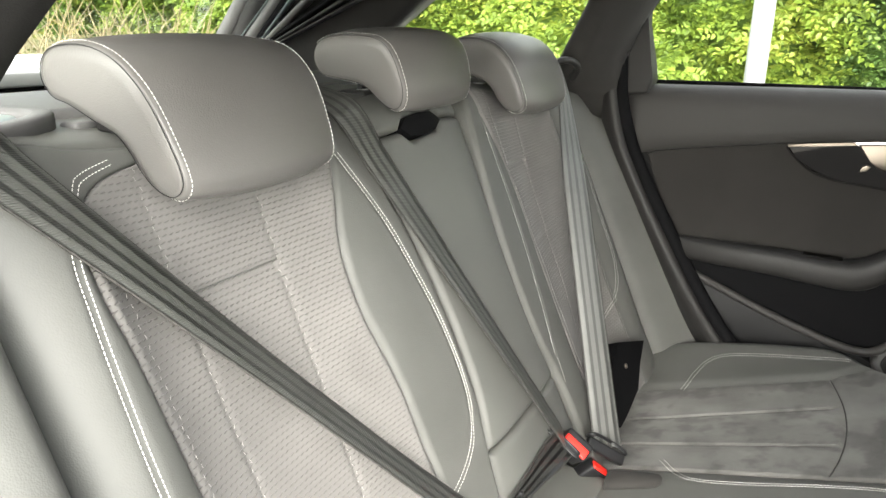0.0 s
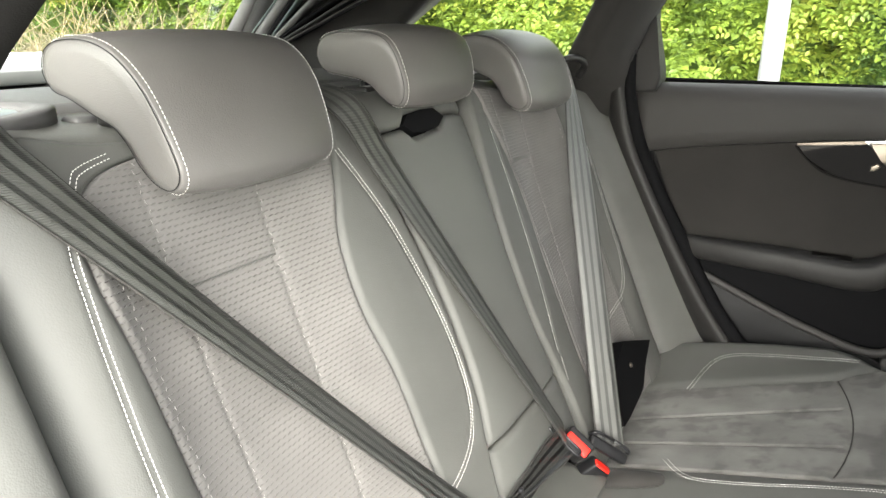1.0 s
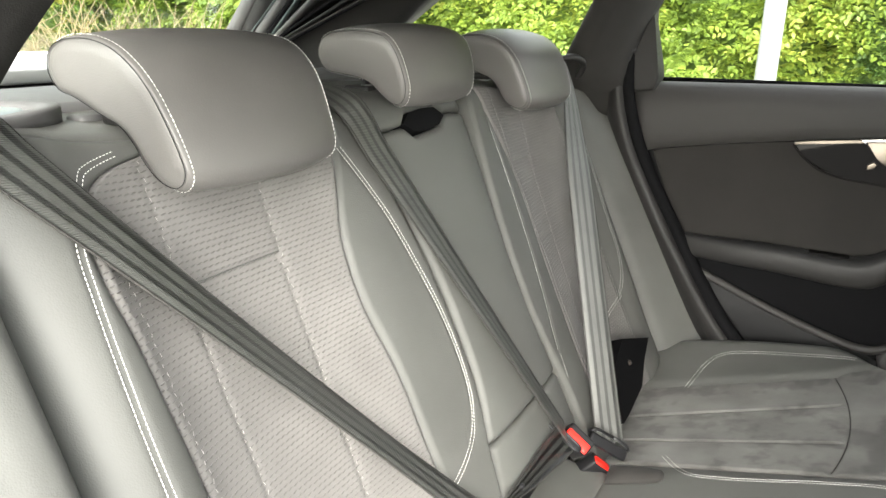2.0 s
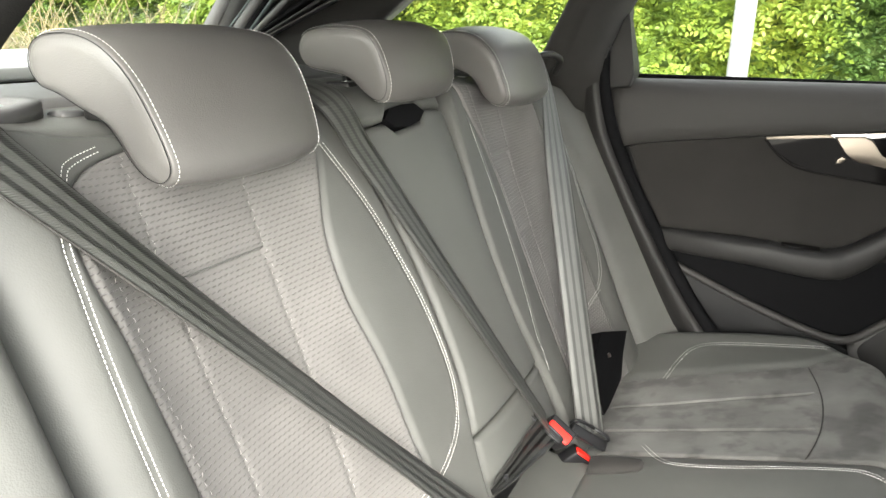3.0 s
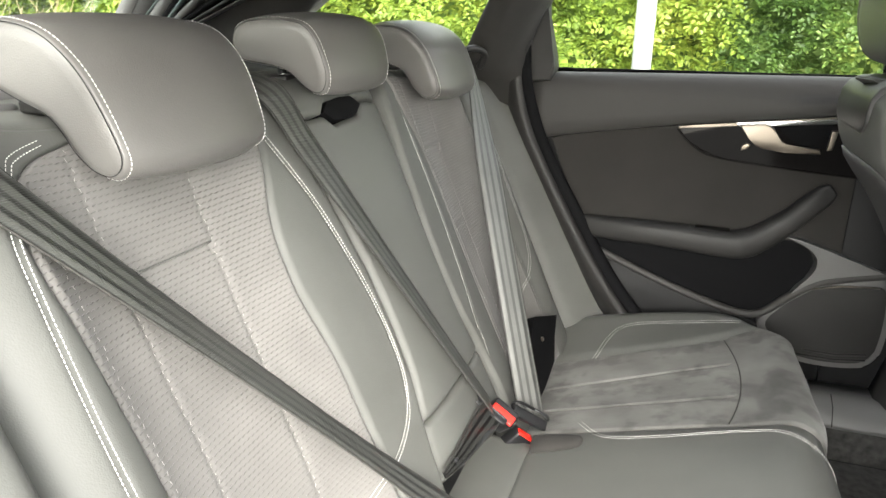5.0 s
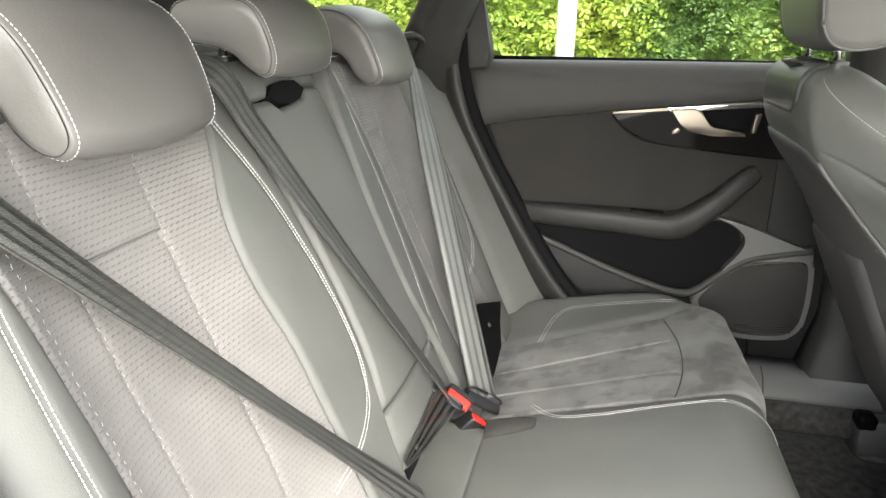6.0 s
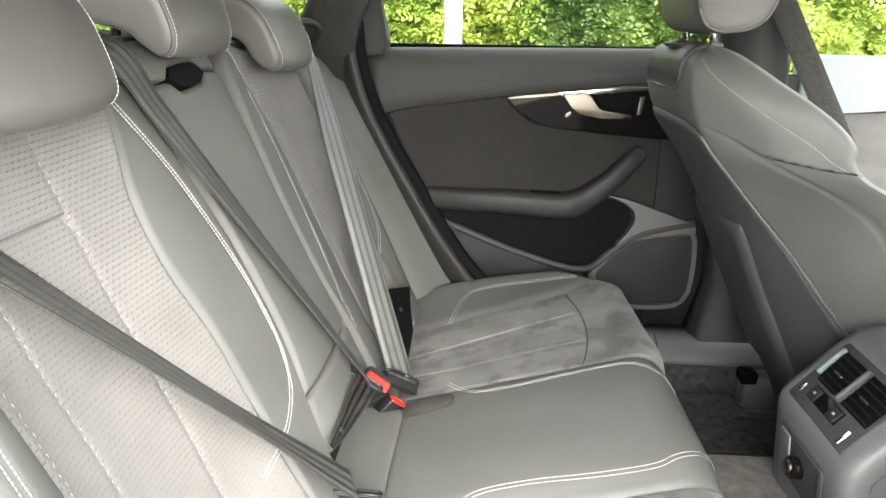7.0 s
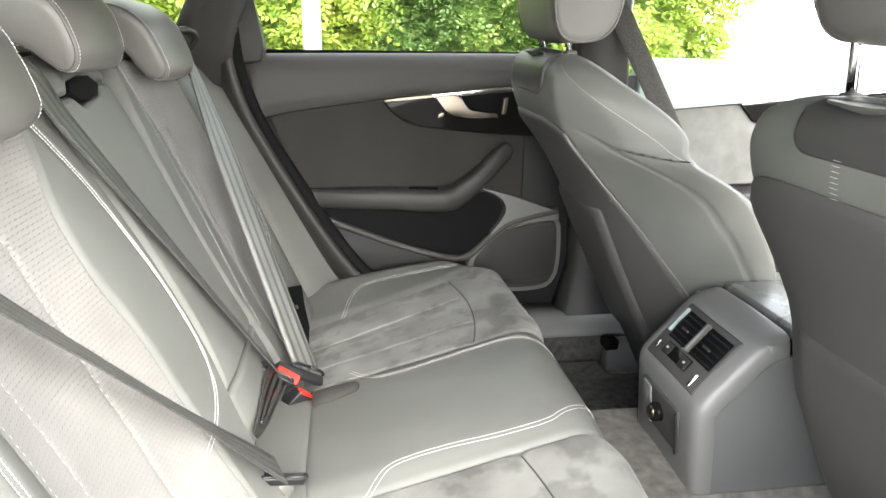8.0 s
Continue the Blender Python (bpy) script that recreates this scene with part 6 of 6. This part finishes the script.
def front_door(side):
    at = lambda d: YC + side * d  # noqa: E731
    ob = thing("front_door", (0.95, at(0.72), 0.45), "closed front door, upper trim and insert coloured paler for the light, glossy strip", "car door", "front doors")
    y_in, y_out = at(0.70), at(0.76)

    def slab(name, pts, d0, d1, mat, label="", r=0.004):
        if side > 0:
            return shelf(name, pts, at(d0), at(d1), mat, ob, label, r)
        return sharp(part(name, moved(prism(pts, -d0, -d1, 0.0), Matrix.Translation((0, YC, 0))), mat, ob, label), 40)

    slab("lining", [(0.60, 0.48), (1.50, 0.50), (1.62, 0.9), (1.58, 1.10), (0.60, 1.12)], 0.725, 0.76, TRIM_DARK)
    # upper trim and insert are painted paler for the light that falls there
    slab("upper_trim", [(0.58, 1.012), (0.70, 1.020), (0.90, 1.036), (1.20, 1.062), (1.55, 1.085), (1.56, 1.115), (1.2, 1.135), (0.58, 1.142)], 0.695, 0.74, GREY, "soft upper trim, the light on it put into a paler grey", 0.012)
    slab("insert", [(0.58, 1.008), (0.90, 1.030), (1.5, 1.07), (1.5, 0.83), (0.58, 0.81)], 0.708, 0.735, INSERT_LIT, "suede insert, the light on it put into a paler grey")
    slab("gloss_panel", [(0.87, 1.028), (0.91, 0.985), (0.96, 0.972), (1.35, 0.96), (1.35, 1.062)], 0.700, 0.72, PIANO, "glossy black panel")
    slab("bright_strip", [(0.87, 1.028), (1.35, 1.064), (1.35, 1.070), (0.87, 1.035)], 0.694, 0.715, CHROME, "bright strip", 0.001)
    slab("armrest", [(0.60, 0.80), (1.3, 0.82), (1.3, 0.77), (0.60, 0.75)], 0.64, 0.72, TRIM, "soft armrest", 0.012)
    g = part("window_pane", box(0.58, 1.62, min(at(0.752), at(0.756)), max(at(0.752), at(0.756)), 1.09, 1.40, 0), GLASS, ob, "clear window pane", False)
    g.visible_shadow = False


front_door(1)
for side in (1, -1):
    ap = thing("windscreen_pillar", (1.45, YC + side * 0.68, 1.1), "dark trim of the windscreen pillar", "pillar trim", "windscreen pillars")
    bar("cover", [(1.72, YC + side * 0.72, 1.05), (1.45, YC + side * 0.68, 1.22), (1.10, YC + side * 0.58, 1.40)], 0.035, LINER, ap, "", 10)
    mr = thing("door_mirror", (1.42, YC + side * 0.90, 1.12), "white door mirror outside the front door", "door mirror", "door mirrors")
    v, f = loft([[(1.40 + dx_ + 0.055 * k * math.cos(w), YC + side * (0.90) + 0.10 * k * math.sin(w), 1.16 + 0.0 + 0.062 * k * math.sin(2 * w) * 0.12 + h) for w in np.linspace(0, 2 * math.pi, 20, endpoint=False)] for k, h, dx_ in ((0.5, -0.075, 0), (0.92, -0.06, 0), (1, 0.0, 0), (0.95, 0.05, 0), (0.6, 0.072, 0))])
    fixed(raw("housing", v, f, WHITE, mr))
    part("foot", box(1.40, 1.46, min(YC + side * 0.76, YC + side * 0.84), max(YC + side * 0.76, YC + side * 0.84), 1.075, 1.10, 0.01), TRIM_DARK, mr)
dash = thing("dashboard", (1.6, YC, 0.6), "dark dashboard below the windscreen", "dashboard")
part("top", box(1.42, 2.05, YC - 0.70, YC + 0.70, 0.72, 1.06, 0.07, 4), TRIM_DARK, dash)
bulk = part("wall_front", box(1.95, 2.02, YC - 0.72, YC + 0.72, 0.33, 1.04, 0.01), TRIM_DARK)
tagged(bulk, "dark bulkhead behind the dashboard", "wall", kind="structure")
ws = thing("windscreen", (1.6, YC, 1.06), "clear sloping windscreen over the dashboard", "windscreen")
w_pane = part("pane", moved(box(-0.002, 0.002, -0.62, 0.62, 0, 0.86, 0), Matrix.Translation((1.90, YC, 1.05)) @ pose(0, 0, 0, 0, -64, 0)), GLASS, ws, "", False)
w_pane.visible_shadow = False

# ---- the car's outer skin ----
skin = thing("estate_car", (0.2, YC, 0.2), "white estate car body", "car")
for side in (1, -1):
    a, b = sorted((YC + side * 0.77, YC + side * 0.83))
    if side > 0:
        part("flank", box(-1.75, 2.0, a, b, 0.22, 1.075, 0.02, 3), WHITE, skin)
    else:
        part("flank", box(-1.75, -0.40, a, b, 0.22, 1.05, 0.02, 3), WHITE, skin)
        part("flank", box(1.55, 2.0, a, b, 0.22, 1.05, 0.02, 3), WHITE, skin)
        part("sill", box(-0.40, 1.55, a, YC - 0.70, 0.20, 0.40, 0.02, 3), WHITE, skin)
part("roof_panel", box(-1.25, 1.0, YC - 0.55, YC + 0.55, 1.502, 1.516, 0.004, 2), WHITE, skin)
part("bonnet", box(2.03, 3.0, YC - 0.75, YC + 0.75, 0.30, 0.98, 0.08, 4), WHITE, skin)
part("underbody", box(-1.7, 2.0, YC - 0.72, YC + 0.72, 0.20, 0.325, 0.02), TRIM_DARK, skin)
for wx in (-0.95, 1.85):
    for side in (1, -1):
        v, f = loft([[(wx + r * math.cos(w), YC + side * 0.72 + d, 0.32 + r * math.sin(w)) for w in np.linspace(0, 2 * math.pi, 32, endpoint=False)] for r, d in ((0.2, -0.10), (0.30, -0.105), (0.318, -0.08), (0.32, 0.06), (0.30, 0.10), (0.2, 0.09))])
        fixed(raw("tyre", v, f, RUBBER, skin))

# ---- outside ----
ground = raw("ground", [(-400, -400, 0), (400, -400, 0), (400, 400, 0), (-400, 400, 0)], [(0, 1, 2, 3)], GROUND)
tagged(ground, "pale grey concrete ground", "ground", kind="structure")


def leaf_mesh(name, c, tip, up, ln, mat, label, rng):
    """Single leaves at c, each a folded blade along tip, its face turned to up."""
    n = len(c)
    tip = tip / np.linalg.norm(tip, axis=1)[:, None]
    side = np.cross(tip, up)
    side /= np.linalg.norm(side, axis=1)[:, None]
    up = np.cross(side, tip)
    wd = ln * rng.uniform(0.26, 0.34, (n, 1))
    fold = rng.uniform(0.05, 0.30, (n, 1))
    a, b = c, c + tip * ln - up * ln * 0.14
    l1 = c + tip * ln * 0.34 + side * wd + up * wd * fold
    l2 = c + tip * ln * 0.70 + side * wd * 0.72 + up * wd * fold * 0.6
    r1 = c + tip * ln * 0.34 - side * wd + up * wd * fold
    r2 = c + tip * ln * 0.70 - side * wd * 0.72 + up * wd * fold * 0.6
    verts = np.stack([a, l1, l2, b, r2, r1], 1).reshape(-1, 3)
    k = np.arange(n) * 6
    faces = np.concatenate([np.stack([k, k + 1, k + 2, k + 3], 1), np.stack([k, k + 3, k + 4, k + 5], 1)])
    me = bpy.data.meshes.new(name)
    me.vertices.add(len(verts))
    me.vertices.foreach_set("co", verts.astype(np.float32).ravel())
    me.loops.add(faces.size)
    me.loops.foreach_set("vertex_index", faces.astype(np.int32).ravel())
    me.polygons.add(len(faces))
    me.polygons.foreach_set("loop_start", np.arange(len(faces), dtype=np.int32) * 4)
    me.update(calc_edges=True)
    me.validate()
    ob = link(name, me, mat, None, "", False)
    return tagged(ob, label, "hedge", kind="stuff")


def hedge(name, sprays, a0, a1, front, z1, axis, size, mat, label, seed, per=11):
    """Twigs that stand out of an uneven front facing -y (or +x) and droop, each with leaves to both sides."""
    rng = np.random.default_rng(seed)
    a = rng.uniform(a0, a1, sprays)
    z = 0.25 + (z1 - 0.25) * rng.random(sprays)
    wob = 0.15 * np.sin(a * 2.1 + z * 1.7) + 0.12 * np.sin(a * 4.7 - z * 5.3 + 1) + 0.07 * np.sin(a * 11 + z * 13)
    d = np.abs(rng.normal(0, 0.11, sprays)) + wob
    root = np.stack([a, front + d + 0.12, z], 1)
    way = np.stack([rng.normal(0, 0.75, sprays), -np.abs(rng.normal(0.8, 0.3, sprays)), rng.normal(-0.05, 0.35, sprays)], 1)
    way /= np.linalg.norm(way, axis=1)[:, None]
    face = np.stack([rng.normal(0, 0.22, sprays), rng.normal(-0.62, 0.2, sprays), rng.normal(0.75, 0.2, sprays)], 1)
    face -= way * np.sum(face * way, axis=1)[:, None]
    face /= np.linalg.norm(face, axis=1)[:, None]
    side = np.cross(way, face)
    reach = size * rng.uniform(1.9, 3.6, (sprays, 1))
    c, tip, up, ln = [], [], [], []
    for i in range(per):
        t = (i + 0.6) / per
        hand = 1.0 if i % 2 else -1.0
        if i == per - 1:
            hand = 0.0
        c.append(root + way * reach * t + np.array((0, 0, -0.35)) * reach * t * t)
        tip.append(way * 0.55 + side * hand + rng.normal(0, 0.18, (sprays, 3)) + np.array((0, 0, -0.18)))
        up.append(face + rng.normal(0, 0.20, (sprays, 3)))
        ln.append(size * rng.uniform(0.65, 1.15, (sprays, 1)) * (1.0 - 0.35 * t))
    c, tip, up, ln = (np.concatenate(q) for q in (c, tip, up, ln))
    if axis == "x":
        c = np.stack([-c[:, 1], c[:, 0], c[:, 2]], 1)
        tip = np.stack([-tip[:, 1], tip[:, 0], tip[:, 2]], 1)
        up = np.stack([-up[:, 1], up[:, 0], up[:, 2]], 1)
    return leaf_mesh(name, c, tip, up, ln, mat, label, rng)


hedge("hedge", 14500, -9.5, 0.15, 4.38, 2.6, "y", 0.060, LEAF, "bright green hornbeam hedge with layered sprays of leaves", 3)
# this stretch stands in shade, which its darker leaves carry as colour
hedge("hedge", 2400, 0.02, 1.35, 4.50, 2.6, "y", 0.050, LEAF_SHADE, "stretch of hedge beside the bright hornbeam, shade put into its leaf colours", 4)
hedge("hedge", 2300, 1.25, 2.75, 4.42, 2.6, "y", 0.060, LEAF, "bright green hornbeam hedge by the open ground", 6)
hedge("shrub", 2600, -1.5, 5.0, 6.0, 2.6, "x", 0.075, LEAF_DARK, "green shrubs behind the car", 5)
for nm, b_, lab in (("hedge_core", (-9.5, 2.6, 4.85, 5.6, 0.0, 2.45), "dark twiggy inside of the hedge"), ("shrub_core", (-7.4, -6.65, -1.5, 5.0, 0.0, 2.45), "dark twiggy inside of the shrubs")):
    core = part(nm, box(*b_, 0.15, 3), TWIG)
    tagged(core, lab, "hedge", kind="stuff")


def dry_grass():
    rng = np.random.default_rng(11)
    verts, faces = [], []
    for _ in range(700):
        root = np.array((rng.uniform(-4.9, -3.5), rng.uniform(1.3, 3.7), 0.3))
        way = rng.normal(size=2)
        way /= np.linalg.norm(way)
        tall, reach = rng.uniform(0.8, 1.35), rng.uniform(0.2, 1.0)
        pts = [root + np.array((way[0] * reach * t * t, way[1] * reach * t * t, tall * (t - 0.32 * t * t * reach))) for t in np.linspace(0, 1, 9)]
        v, f = tube_mesh(pts, np.linspace(0.007, 0.002, 9), 4)
        k = len(verts)
        verts += v
        faces += [tuple(i + k for i in q) for q in f]
    ob = raw("dry_grass", verts, faces, STRAW)
    tagged(ob, "pale dry ornamental grass behind the car", "grass", kind="stuff")


dry_grass()
lamp = thing("lamp_post", (-0.30, 3.9, 0.0), "white round metal post before the hedge", "post")
bar("pole", [(-0.30, 3.9, 0.0), (-0.30, 3.9, 0.3), (-0.30, 3.9, 5.0)], 0.052, POLE, lamp, "", 24)
